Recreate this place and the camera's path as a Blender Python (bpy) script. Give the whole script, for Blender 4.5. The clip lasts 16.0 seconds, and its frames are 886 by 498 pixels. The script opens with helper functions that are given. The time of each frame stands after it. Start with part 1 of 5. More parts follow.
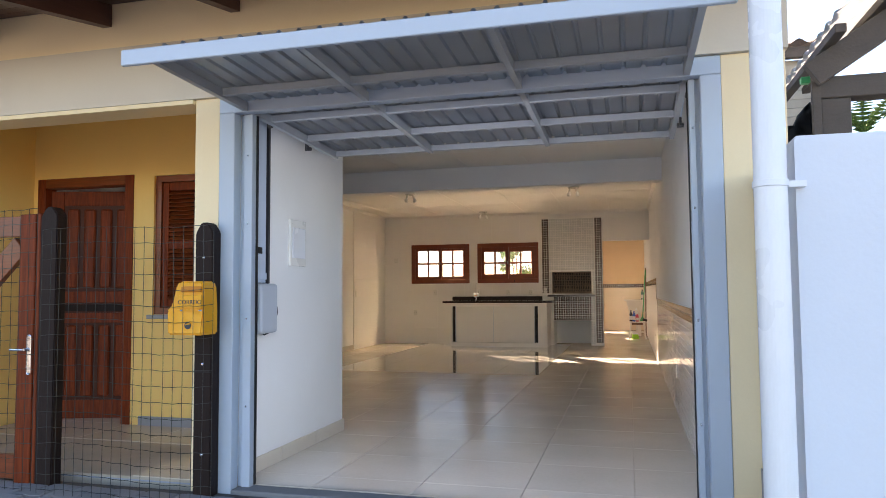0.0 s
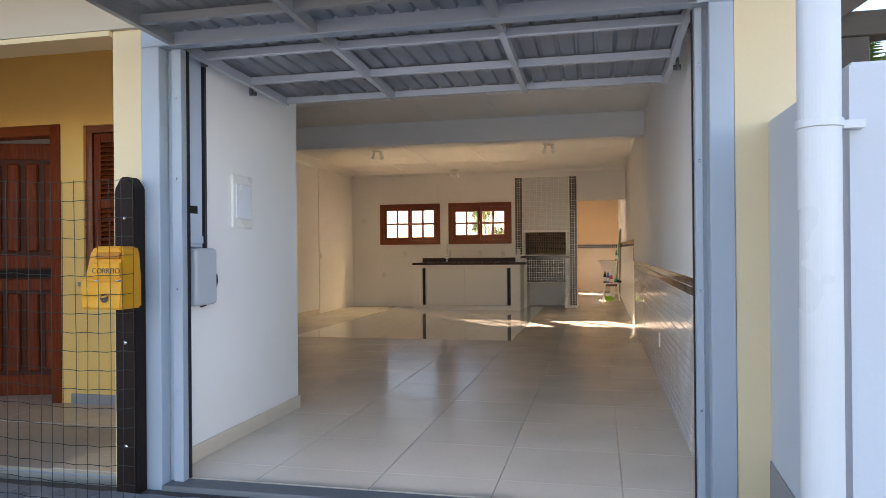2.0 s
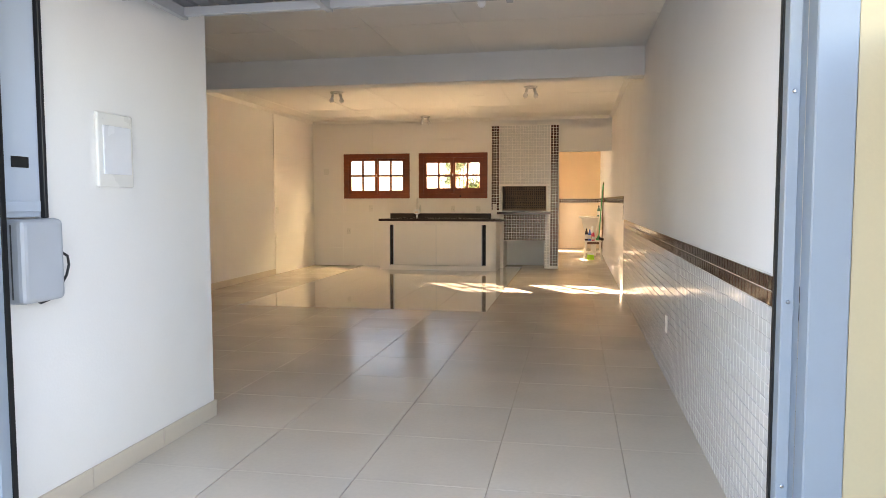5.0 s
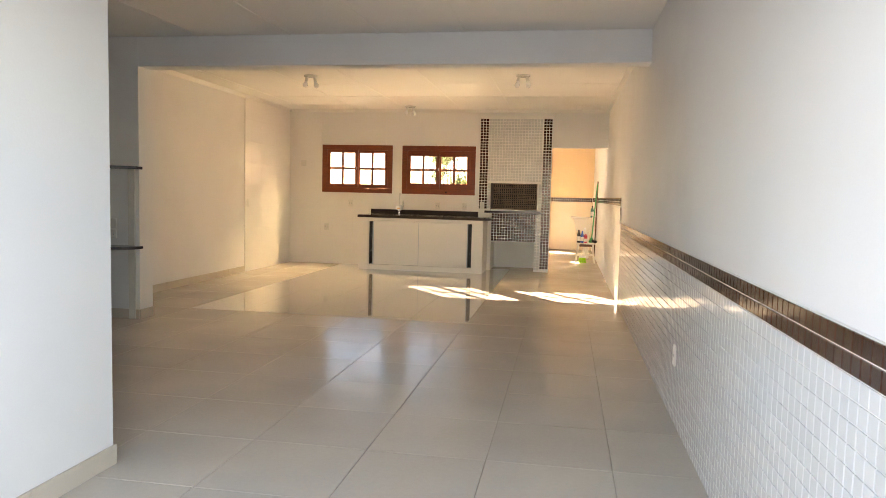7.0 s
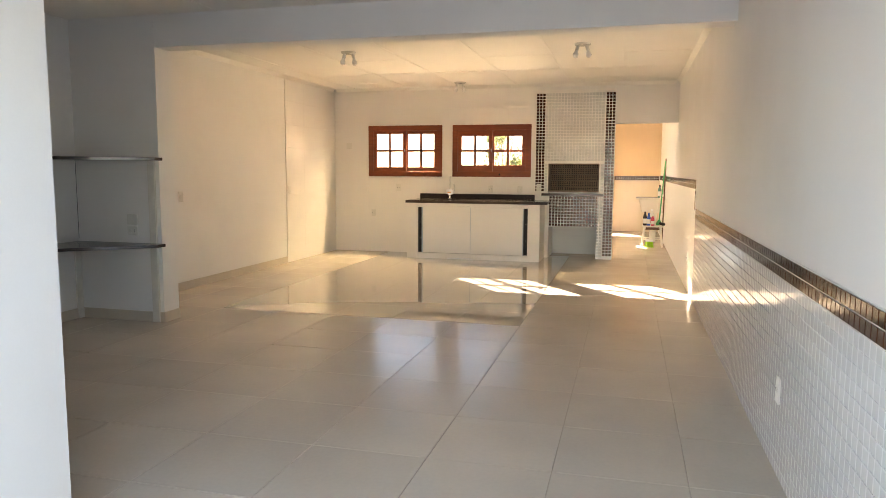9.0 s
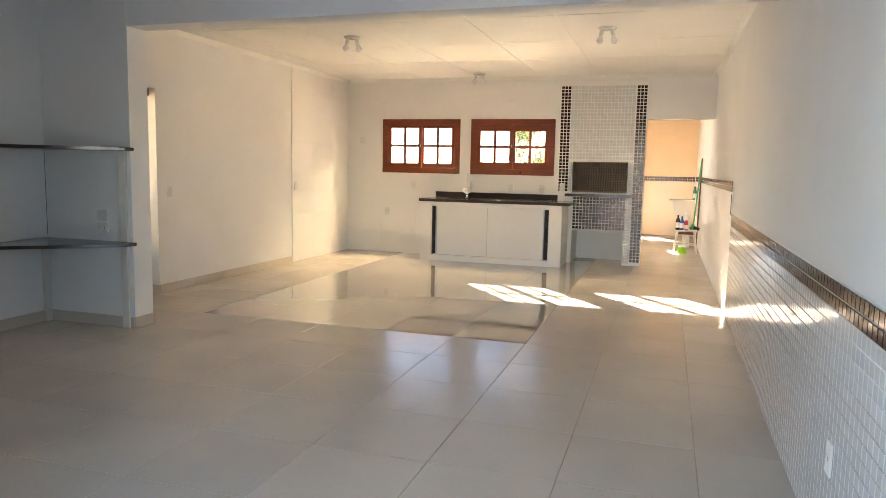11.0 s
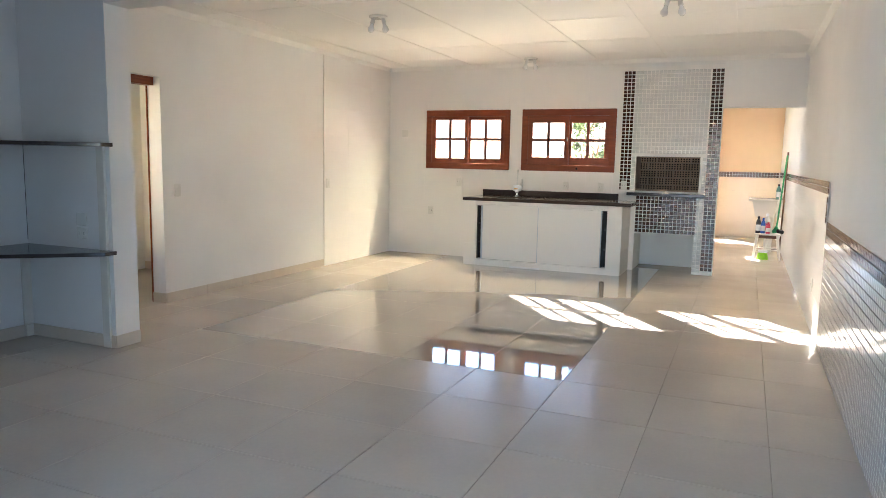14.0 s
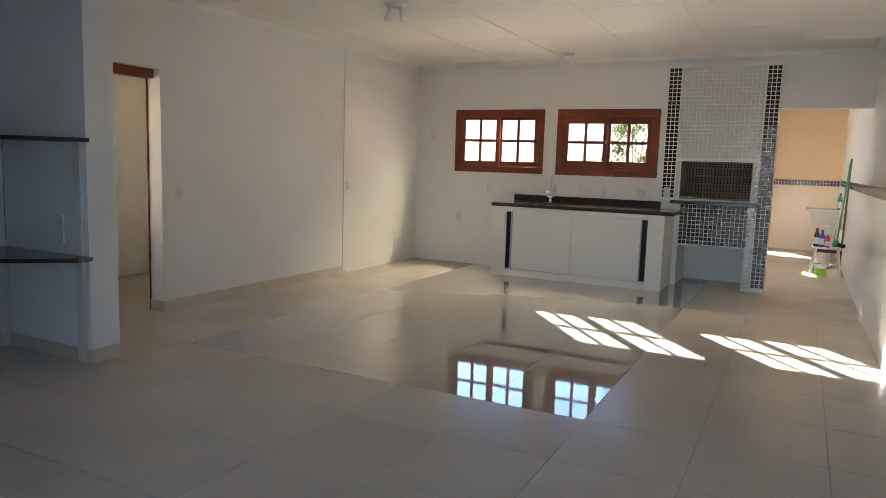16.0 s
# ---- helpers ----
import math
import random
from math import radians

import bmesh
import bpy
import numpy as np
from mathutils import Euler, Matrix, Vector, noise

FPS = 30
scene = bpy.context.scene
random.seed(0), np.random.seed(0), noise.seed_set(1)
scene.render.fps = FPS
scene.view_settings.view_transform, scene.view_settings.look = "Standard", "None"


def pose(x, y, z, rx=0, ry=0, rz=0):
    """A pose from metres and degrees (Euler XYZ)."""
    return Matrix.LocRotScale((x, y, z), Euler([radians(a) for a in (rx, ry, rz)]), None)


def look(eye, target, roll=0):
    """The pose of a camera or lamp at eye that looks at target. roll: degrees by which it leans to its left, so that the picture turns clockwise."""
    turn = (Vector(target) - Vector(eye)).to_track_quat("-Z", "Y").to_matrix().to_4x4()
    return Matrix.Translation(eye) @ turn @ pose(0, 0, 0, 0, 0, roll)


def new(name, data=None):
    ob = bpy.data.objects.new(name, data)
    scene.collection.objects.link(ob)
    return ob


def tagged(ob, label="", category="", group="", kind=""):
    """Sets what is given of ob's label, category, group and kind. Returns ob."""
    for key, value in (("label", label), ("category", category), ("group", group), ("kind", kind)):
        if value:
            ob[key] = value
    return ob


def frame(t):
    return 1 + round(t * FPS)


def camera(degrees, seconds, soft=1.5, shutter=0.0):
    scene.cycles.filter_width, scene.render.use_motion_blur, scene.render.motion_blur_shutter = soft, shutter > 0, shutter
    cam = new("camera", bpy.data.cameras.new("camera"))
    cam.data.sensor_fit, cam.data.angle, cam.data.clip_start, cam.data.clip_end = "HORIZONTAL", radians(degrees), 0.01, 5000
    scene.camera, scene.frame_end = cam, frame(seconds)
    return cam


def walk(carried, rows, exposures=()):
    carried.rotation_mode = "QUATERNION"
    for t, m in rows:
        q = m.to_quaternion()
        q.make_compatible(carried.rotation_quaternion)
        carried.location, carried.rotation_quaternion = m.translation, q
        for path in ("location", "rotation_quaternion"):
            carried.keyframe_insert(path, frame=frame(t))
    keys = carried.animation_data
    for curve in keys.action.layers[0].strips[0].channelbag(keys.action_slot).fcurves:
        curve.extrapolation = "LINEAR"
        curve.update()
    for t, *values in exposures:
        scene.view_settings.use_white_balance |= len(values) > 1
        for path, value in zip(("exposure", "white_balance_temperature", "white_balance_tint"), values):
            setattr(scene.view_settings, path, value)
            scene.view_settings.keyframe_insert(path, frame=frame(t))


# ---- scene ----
cam = camera(64.6, 16.0, soft=0.8)
PATH = [
    (0, (0.111, 1.289, 1.101), (-0.401, 3.219, 1.221), -0.4),
    (0.5, (0.11, 1.389, 1.095), (-0.42, 3.315, 1.172), -2.0),
    (1, (0.092, 1.552, 1.116), (-0.398, 3.491, 1.144), -1.0),
    (1.5, (0.08, 1.664, 1.124), (-0.397, 3.606, 1.151), -1.2),
    (2, (0.019, 1.812, 1.13), (-0.417, 3.764, 1.135), -0.5),
    (2.5, (-0.069, 1.906, 1.143), (-0.434, 3.872, 1.104), 0.5),
    (3, (-0.099, 1.985, 1.142), (-0.427, 3.957, 1.067), 0.9),
    (3.5, (-0.101, 2.199, 1.155), (-0.492, 4.158, 1.058), -0.0),
    (4, (-0.104, 2.441, 1.184), (-0.509, 4.396, 1.07), 1.3),
    (4.5, (-0.117, 2.7, 1.203), (-0.485, 4.661, 1.073), -0.2),
    (7, (-0.145, 3.753, 1.257), (-0.485, 5.718, 1.103), 1.4),
    (7.5, (-0.156, 3.944, 1.245), (-0.493, 5.906, 1.049), 1.6),
    (8, (-0.16, 4.186, 1.313), (-0.66, 6.11, 1.093), -0.1),
    (8.5, (-0.159, 4.366, 1.328), (-0.685, 6.282, 1.093), 0.7),
    (9, (-0.183, 4.522, 1.349), (-0.688, 6.444, 1.128), 0.3),
    (11.5, (-0.072, 5.395, 1.34), (-0.683, 7.285, 1.104), 1.2),
    (12, (-0.105, 5.525, 1.346), (-0.707, 7.412, 1.07), 0.5),
    (12.5, (-0.044, 5.712, 1.361), (-0.762, 7.56, 1.094), 0.8),
    (13, (-0.034, 5.853, 1.357), (-0.792, 7.683, 1.075), 0.8),
    (13.5, (-0.075, 6.053, 1.367), (-0.857, 7.871, 1.074), 2.0),
    (14, (-0.075, 6.248, 1.377), (-0.857, 8.071, 1.126), 1.1),
    (14.5, (-0.095, 6.382, 1.394), (-0.876, 8.206, 1.14), 0.8),
    (15, (-0.118, 6.511, 1.4), (-1.037, 8.271, 1.156), 0.7),
    (15.5, (-0.061, 6.67, 1.385), (-1.021, 8.408, 1.147), 0.5),
    (16, (-0.111, 6.883, 1.37), (-1.007, 8.654, 1.125), 1.8),
]
LAUNDRY_W = 0.7
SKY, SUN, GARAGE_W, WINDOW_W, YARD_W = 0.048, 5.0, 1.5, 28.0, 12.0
EXPOSURES = [(0.0, 3.4, 7300, 21), (2.5, 3.3, 7400, 21), (4.5, 3.85, 7900, 20), (7.0, 4.3, 8200, 19), (9.0, 4.45, 7850, 18), (11.5, 4.53, 6500, 14.5), (14.5, 4.53, 5700, 12), (15.0, 4.28, 5700, 12), (16.0, 3.62, 5700, 12.5)]
walk(cam, [(t, look(eye, target, roll)) for t, eye, target, roll in PATH], EXPOSURES)

# ---- world and sun ----
SUN_FROM = Vector((-1.36, 1.77, 1.0))
world = bpy.data.worlds.new("sky")
scene.world = world
world.use_nodes = True
wn, wl = world.node_tree.nodes, world.node_tree.links
sky = wn.new("ShaderNodeTexSky")
sky.sky_type = "NISHITA"
sky.sun_disc = False
sky.sun_elevation = radians(24.1)
sky.sun_rotation = radians(-37.5)
sky.ozone_density, sky.dust_density = 2.5, 0.1
wl.new(sky.outputs[0], wn["Background"].inputs[0])
wn["Background"].inputs[1].default_value = SKY
sun = new("sun", bpy.data.lights.new("sun", "SUN"))
sun.data.energy, sun.data.angle, sun.data.color = SUN, radians(0.5), (1.0, 0.91, 0.78)
sun.matrix_world = look(SUN_FROM * 10, (0, 0, 0))


def fill_panel(name, eye, target, w, h, watts, tone=(0.70, 0.86, 1.0)):
    """An added area lamp that stands in for sky or bounced light at an opening."""
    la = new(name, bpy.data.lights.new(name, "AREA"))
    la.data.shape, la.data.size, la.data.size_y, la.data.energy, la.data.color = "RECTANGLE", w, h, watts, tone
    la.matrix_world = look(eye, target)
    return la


# added lamp in the garage opening, strengthening the light of the sky
fill_panel("sky_fill_garage", (-0.8, 5.02, 1.08), (-0.8, 9.0, 1.0), 2.35, 2.05, GARAGE_W, (0.58, 0.74, 1.0))
# added warm lamps above the windows, for sky and sunlit garden together
for wx in (-3.75, -2.31):
    fill_panel("sky_garden_fill_window", (wx, 16.05, 2.42), (wx, 12.5, 0.9), 1.1, 0.5, WINDOW_W, (1.0, 0.82, 0.50))
# added lamp in an unseen laundry opening, to brighten the laundry
fill_panel("sky_fill_laundry", (-1.69, 17.3, 1.95), (0.5, 17.3, 1.3), 0.9, 0.7, LAUNDRY_W, (1.0, 0.93, 0.82))
# added area lamp for light the sunlit yard throws up through the windows
fill_panel("yard_bounce_fill", (-3.65, 18.9, 0.35), (-3.3, 13.0, 2.3), 3.2, 0.9, YARD_W, (1.0, 0.82, 0.50))


# ---- materials ----
def mat(name, color, rough=0.5, metal=0.0, vary=0.06, scale=4.0, fine=120.0, bump=0.0, bump_scale=200.0, coat=0.0,
        transmission=0.0, piece=0.0, wave=None, spec=0.5, stain=None, gloss_vary=0.06, emit=0.0):
    """A procedural surface: two scales of colour variation, roughness variation and fine relief."""
    m = bpy.data.materials.new(name)
    m.use_nodes = True
    n, l = m.node_tree.nodes, m.node_tree.links
    b = n["Principled BSDF"]
    b.inputs["Metallic"].default_value = metal
    b.inputs["Specular IOR Level"].default_value = spec
    b.inputs["Coat Weight"].default_value = coat
    b.inputs["Transmission Weight"].default_value = transmission
    tc = n.new("ShaderNodeNewGeometry")
    big = n.new("ShaderNodeTexNoise")
    big.inputs["Scale"].default_value, big.inputs["Detail"].default_value = scale, 4
    small = n.new("ShaderNodeTexNoise")
    small.inputs["Scale"].default_value, small.inputs["Detail"].default_value = fine, 2
    for t in (big, small):
        l.new(tc.outputs["Position"], t.inputs["Vector"])
    mixf = n.new("ShaderNodeMath")
    mixf.operation = "MULTIPLY_ADD"
    mixf.inputs[1].default_value, mixf.inputs[2].default_value = 0.35, 0.0
    l.new(small.outputs[0], mixf.inputs[0])
    add = n.new("ShaderNodeMath")
    add.operation = "ADD"
    l.new(big.outputs[0], add.inputs[0])
    l.new(mixf.outputs[0], add.inputs[1])
    val = n.new("ShaderNodeMapRange")
    val.inputs["From Min"].default_value, val.inputs["From Max"].default_value = 0.35, 1.0
    val.inputs["To Min"].default_value, val.inputs["To Max"].default_value = 1 - vary, 1 + vary
    l.new(add.outputs[0], val.inputs["Value"])
    out = val.outputs[0]
    if piece:
        oi = n.new("ShaderNodeObjectInfo")
        geo = n.new("ShaderNodeNewGeometry")
        s = n.new("ShaderNodeMath")
        s.operation = "ADD"
        l.new(oi.outputs["Random"], s.inputs[0])
        l.new(geo.outputs["Random Per Island"], s.inputs[1])
        f = n.new("ShaderNodeMath")
        f.operation = "FRACT"
        l.new(s.outputs[0], f.inputs[0])
        r = n.new("ShaderNodeMapRange")
        r.inputs["To Min"].default_value, r.inputs["To Max"].default_value = 1 - piece, 1 + piece
        l.new(f.outputs[0], r.inputs["Value"])
        mu = n.new("ShaderNodeMath")
        mu.operation = "MULTIPLY"
        l.new(out, mu.inputs[0])
        l.new(r.outputs[0], mu.inputs[1])
        out = mu.outputs[0]
    col = n.new("ShaderNodeMix")
    col.data_type, col.blend_type = "RGBA", "MULTIPLY"
    col.inputs[0].default_value = 1.0
    col.inputs[6].default_value = (*color, 1)
    l.new(out, col.inputs[7])
    last = col.outputs[2]
    if wave:
        axis, wscale, depth, dark = wave
        mp = n.new("ShaderNodeMapping")
        mp.inputs["Scale"].default_value = axis
        l.new(tc.outputs["Position"], mp.inputs["Vector"])
        g = n.new("ShaderNodeTexNoise")
        g.inputs["Scale"].default_value, g.inputs["Detail"].default_value, g.inputs["Distortion"].default_value = wscale, 5, 0.6
        l.new(mp.outputs[0], g.inputs["Vector"])
        gr = n.new("ShaderNodeMapRange")
        gr.inputs["From Min"].default_value, gr.inputs["From Max"].default_value = 0.38, 0.62
        gr.inputs["To Max"].default_value = depth
        l.new(g.outputs[0], gr.inputs["Value"])
        gm = n.new("ShaderNodeMix")
        gm.data_type = "RGBA"
        gm.inputs[7].default_value = (*dark, 1)
        l.new(gr.outputs[0], gm.inputs[0])
        l.new(last, gm.inputs[6])
        last = gm.outputs[2]
    if stain:
        scol, sscale, lo, amount = stain
        sn = n.new("ShaderNodeTexNoise")
        sn.inputs["Scale"].default_value, sn.inputs["Detail"].default_value = sscale, 6
        l.new(tc.outputs["Position"], sn.inputs["Vector"])
        sr = n.new("ShaderNodeMapRange")
        sr.inputs["From Min"].default_value, sr.inputs["From Max"].default_value = lo - 0.12, lo + 0.2
        sr.inputs["To Max"].default_value = amount
        l.new(sn.outputs[0], sr.inputs["Value"])
        sm = n.new("ShaderNodeMix")
        sm.data_type = "RGBA"
        sm.inputs[7].default_value = (*scol, 1)
        l.new(sr.outputs[0], sm.inputs[0])
        l.new(last, sm.inputs[6])
        last = sm.outputs[2]
    l.new(last, b.inputs["Base Color"])
    rr = n.new("ShaderNodeMapRange")
    rr.inputs["From Min"].default_value, rr.inputs["From Max"].default_value = 0.3, 0.8
    rr.inputs["To Min"].default_value, rr.inputs["To Max"].default_value = max(0.0, rough - gloss_vary), min(1, rough + gloss_vary)
    l.new(big.outputs[0], rr.inputs["Value"])
    l.new(rr.outputs[0], b.inputs["Roughness"])
    if bump:
        bn = n.new("ShaderNodeTexNoise")
        bn.inputs["Scale"].default_value, bn.inputs["Detail"].default_value = bump_scale, 3
        l.new(tc.outputs["Position"], bn.inputs["Vector"])
        bp = n.new("ShaderNodeBump")
        bp.inputs["Strength"].default_value, bp.inputs["Distance"].default_value = bump, 0.004
        l.new(bn.outputs[0], bp.inputs["Height"])
        l.new(bp.outputs[0], b.inputs["Normal"])
    if emit:
        b.inputs["Emission Color"].default_value = (*color, 1)
        b.inputs["Emission Strength"].default_value = emit
    return m


WHITE = mat("white_wall_paint", (0.85, 0.84, 0.81), 0.6, vary=0.03, scale=1.2, bump=0.12, bump_scale=90, stain=((0.66, 0.62, 0.55), 1.1, 0.62, 0.25))
CEIL = mat("ceiling_board", (0.86, 0.84, 0.79), 0.65, vary=0.03, scale=1.5, bump=0.06, bump_scale=150)
# yellow of the porch, deepened to hold the light bounced about inside
YELLOW = mat("bounce_deepened_yellow_paint", (0.93, 0.62, 0.21), 0.65, vary=0.04, scale=1.5, bump=0.15, bump_scale=80)
PALE = mat("pale_yellow_paint", (0.90, 0.73, 0.46), 0.65, vary=0.04, scale=1.5, bump=0.15, bump_scale=80)
TAUPE = mat("taupe_beam_paint", (0.64, 0.56, 0.45), 0.65, vary=0.04, scale=1.0, bump=0.18, bump_scale=60, stain=((0.46, 0.40, 0.33), 1.5, 0.6, 0.4))
WTILE = mat("white_wall_tile", (0.85, 0.83, 0.79), 0.38, vary=0.012, scale=3, piece=0.003, gloss_vary=0.01)
CREAM_TILE = mat("cream_laundry_tile", (0.78, 0.66, 0.50), 0.14, vary=0.03, scale=3, piece=0.02)
LAUNDRY = mat("beige_laundry_paint", (0.80, 0.62, 0.42), 0.6, vary=0.04, scale=2, bump=0.1)
FLOOR_SATIN = mat("satin_porcelain_tile", (0.62, 0.55, 0.46), 0.225, vary=0.09, scale=1.6, fine=45, piece=0.04, gloss_vary=0.03, spec=0.24)
FLOOR_GLOSS = mat("polished_porcelain_tile", (0.49, 0.43, 0.35), 0.03, vary=0.04, scale=1.6, piece=0.006, gloss_vary=0.005, spec=0.8, coat=0.75)
GROUT = mat("floor_grout", (0.45, 0.39, 0.31), 0.8, vary=0.15, scale=3)
SKIRT = mat("beige_skirting_tile", (0.62, 0.54, 0.44), 0.38, vary=0.05, scale=4)
MOSAIC_W = mat("white_glass_mosaic", (0.71, 0.71, 0.69), 0.10, vary=0.02, scale=10, piece=0.03, gloss_vary=0.03)
MOSAIC_B = mat("brown_glass_mosaic", (0.050, 0.022, 0.012), 0.13, vary=0.2, scale=10, piece=0.3, gloss_vary=0.03, spec=0.5)
MGROUT = mat("white_mosaic_grout", (0.87, 0.85, 0.81), 0.7, vary=0.04)
GRANITE = mat("dark_brown_granite", (0.055, 0.042, 0.036), 0.16, vary=0.45, scale=60, fine=300, gloss_vary=0.03)
WOOD = mat("red_brown_varnished_wood", (0.235, 0.050, 0.012), 0.36, vary=0.15, scale=3, wave=((1, 1, 14), 5, 0.55, (0.13, 0.026, 0.007)), coat=0.12)
WOOD_V = mat("red_brown_door_wood", (0.23, 0.042, 0.012), 0.48, vary=0.15, scale=3, wave=((14, 14, 1), 5, 0.6, (0.085, 0.016, 0.006)), spec=0.15)
DARKWOOD = mat("dark_stained_post_wood", (0.022, 0.012, 0.010), 0.6, vary=0.35, scale=5, wave=((20, 20, 1), 6, 0.7, (0.015, 0.008, 0.007)), bump=0.5, bump_scale=40, spec=0.2)
# door wood darkened, so the shade between the slats is in the colour
DOORBACK = mat("recess_shade_door_wood", (0.075, 0.018, 0.008), 0.5, vary=0.2, scale=5, spec=0.25)
EAVE = mat("dark_stained_eave_wood", (0.095, 0.036, 0.024), 0.45, vary=0.2, scale=3, wave=((12, 1, 12), 5, 0.5, (0.05, 0.018, 0.012)), bump=0.1)
GREYWOOD = mat("weathered_grey_wood", (0.095, 0.075, 0.06), 0.8, vary=0.3, scale=5, wave=((2, 2, 18), 5, 0.5, (0.10, 0.08, 0.07)), bump=0.4, bump_scale=60)
SIDING = mat("weathered_siding", (0.42, 0.36, 0.28), 0.8, vary=0.2, scale=4, bump=0.3, bump_scale=60, piece=0.1)
STEEL = mat("light_grey_painted_steel", (0.47, 0.545, 0.63), 0.38, vary=0.03, scale=3, metal=0.0, gloss_vary=0.04, stain=((0.45, 0.46, 0.47), 6, 0.66, 0.3))
BARS = mat("grey_steel_bars", (0.42, 0.44, 0.45), 0.4, vary=0.05, scale=5, metal=0.2, gloss_vary=0.03)
SHEET = mat("galvanised_sheet", (0.50, 0.53, 0.57), 0.36, vary=0.03, scale=2, metal=0.7, gloss_vary=0.02)
RAILDARK = mat("black_rail_rubber", (0.015, 0.015, 0.017), 0.5)
MOTOR = mat("grey_motor_plastic", (0.40, 0.43, 0.46), 0.4, vary=0.04, scale=6)
PVC = mat("white_pvc", (0.80, 0.82, 0.84), 0.3, vary=0.03, scale=2, stain=((0.6, 0.58, 0.54), 3, 0.66, 0.3))
PLASTIC = mat("white_switch_plastic", (0.78, 0.77, 0.72), 0.3, vary=0.01)
DARKGREY = mat("dark_slot", (0.012, 0.012, 0.012), 0.6)
MAILY = mat("yellow_mailbox_plastic", (0.85, 0.37, 0.004), 0.35, vary=0.05, scale=5)
INK = mat("dark_print", (0.03, 0.035, 0.04), 0.5)
WIRE = mat("dark_green_coated_wire", (0.022, 0.026, 0.024), 0.45)
CHROME = mat("chrome", (0.75, 0.75, 0.76), 0.15, metal=1.0)
IRON = mat("grey_iron", (0.12, 0.12, 0.12), 0.5, metal=0.7)
LAMINATE = mat("white_cabinet_laminate", (0.86, 0.85, 0.82), 0.22, vary=0.01, scale=2)
BRICK = mat("brown_firebrick", (0.34, 0.25, 0.175), 0.85, vary=0.3, scale=12, bump=0.3, piece=0.12, stain=((0.05, 0.04, 0.035), 5, 0.62, 0.6))
HOLE = mat("hole_shade_black", (0.01, 0.009, 0.008), 0.9)
MORTAR = mat("sooty_mortar", (0.25, 0.22, 0.19), 0.9, vary=0.3, scale=8)
PAVER = mat("grey_concrete_paver", (0.23, 0.23, 0.235), 0.85, vary=0.2, scale=6, bump=0.5, bump_scale=120, piece=0.12)
SAND = mat("joint_sand", (0.10, 0.09, 0.08), 0.95, vary=0.3, scale=9, bump=0.5)
CONCRETE = mat("grey_cement", (0.20, 0.20, 0.205), 0.75, vary=0.15, scale=4, bump=0.3, bump_scale=90)
PORCH = mat("grey_porch_tile", (0.31, 0.335, 0.385), 0.40, vary=0.08, scale=4, piece=0.04)
PLINTH = mat("grey_plinth_paint", (0.32, 0.315, 0.33), 0.6, vary=0.06, scale=4)
BOUND = mat("white_boundary_paint", (0.70, 0.745, 0.81), 0.65, vary=0.03, scale=1.3, bump=0.2, bump_scale=50, stain=((0.6, 0.62, 0.66), 1.7, 0.6, 0.3))
FIBRE = mat("fibre_cement_sheet", (0.46, 0.47, 0.47), 0.7, vary=0.15, scale=4, bump=0.3)
CLAYTILE = mat("dark_roof_sheet", (0.16, 0.12, 0.10), 0.8, vary=0.3, scale=6)
GREEN = mat("green_plastic", (0.03, 0.33, 0.11), 0.4)
LIME = mat("lime_plastic", (0.35, 0.72, 0.02), 0.4, vary=0.1, scale=20)
LEAF = mat("leaf_green", (0.045, 0.075, 0.022), 0.5, vary=0.4, scale=30, piece=0.45)
FERN = mat("fern_green", (0.12, 0.21, 0.035), 0.5, vary=0.3, scale=30)
BARK = mat("bark", (0.11, 0.08, 0.055), 0.9, vary=0.3, scale=14, bump=0.6)
GRASS = mat("dry_lawn", (0.13, 0.12, 0.05), 0.95, vary=0.4, scale=0.8, fine=30, bump=0.6, bump_scale=60)
BLUE = mat("blue_bottle_plastic", (0.02, 0.10, 0.45), 0.3)
PINK = mat("red_pink_bottle", (0.62, 0.06, 0.12), 0.3)
DARKBOTTLE = mat("dark_bottle", (0.035, 0.03, 0.03), 0.25)
MILK = mat("translucent_bottle", (0.75, 0.75, 0.72), 0.25)
STOOLW = mat("worn_white_stool_paint", (0.72, 0.69, 0.62), 0.5, vary=0.08, scale=10)
TANKM = mat("white_marble_resin", (0.78, 0.74, 0.67), 0.2, vary=0.05, scale=4)
STICK = mat("brown_broom_stick", (0.13, 0.06, 0.03), 0.5)
BULB = mat("frosted_bulb_glass", (0.90, 0.90, 0.88), 0.12)
BLACKMESH = mat("black_shade_cloth", (0.02, 0.022, 0.025), 0.7, vary=0.5, scale=12)
GLASS = bpy.data.materials.new("window_glass")
GLASS.use_nodes = True
_n, _l = GLASS.node_tree.nodes, GLASS.node_tree.links
_t, _g, _m, _f = (_n.new("ShaderNodeBsdfTransparent"), _n.new("ShaderNodeBsdfGlossy"), _n.new("ShaderNodeMixShader"), _n.new("ShaderNodeFresnel"))
_g.inputs["Roughness"].default_value = 0.02
_l.new(_f.outputs[0], _m.inputs[0])
_l.new(_t.outputs[0], _m.inputs[1])
_l.new(_g.outputs[0], _m.inputs[2])
_l.new(_m.outputs[0], _n["Material Output"].inputs[0])


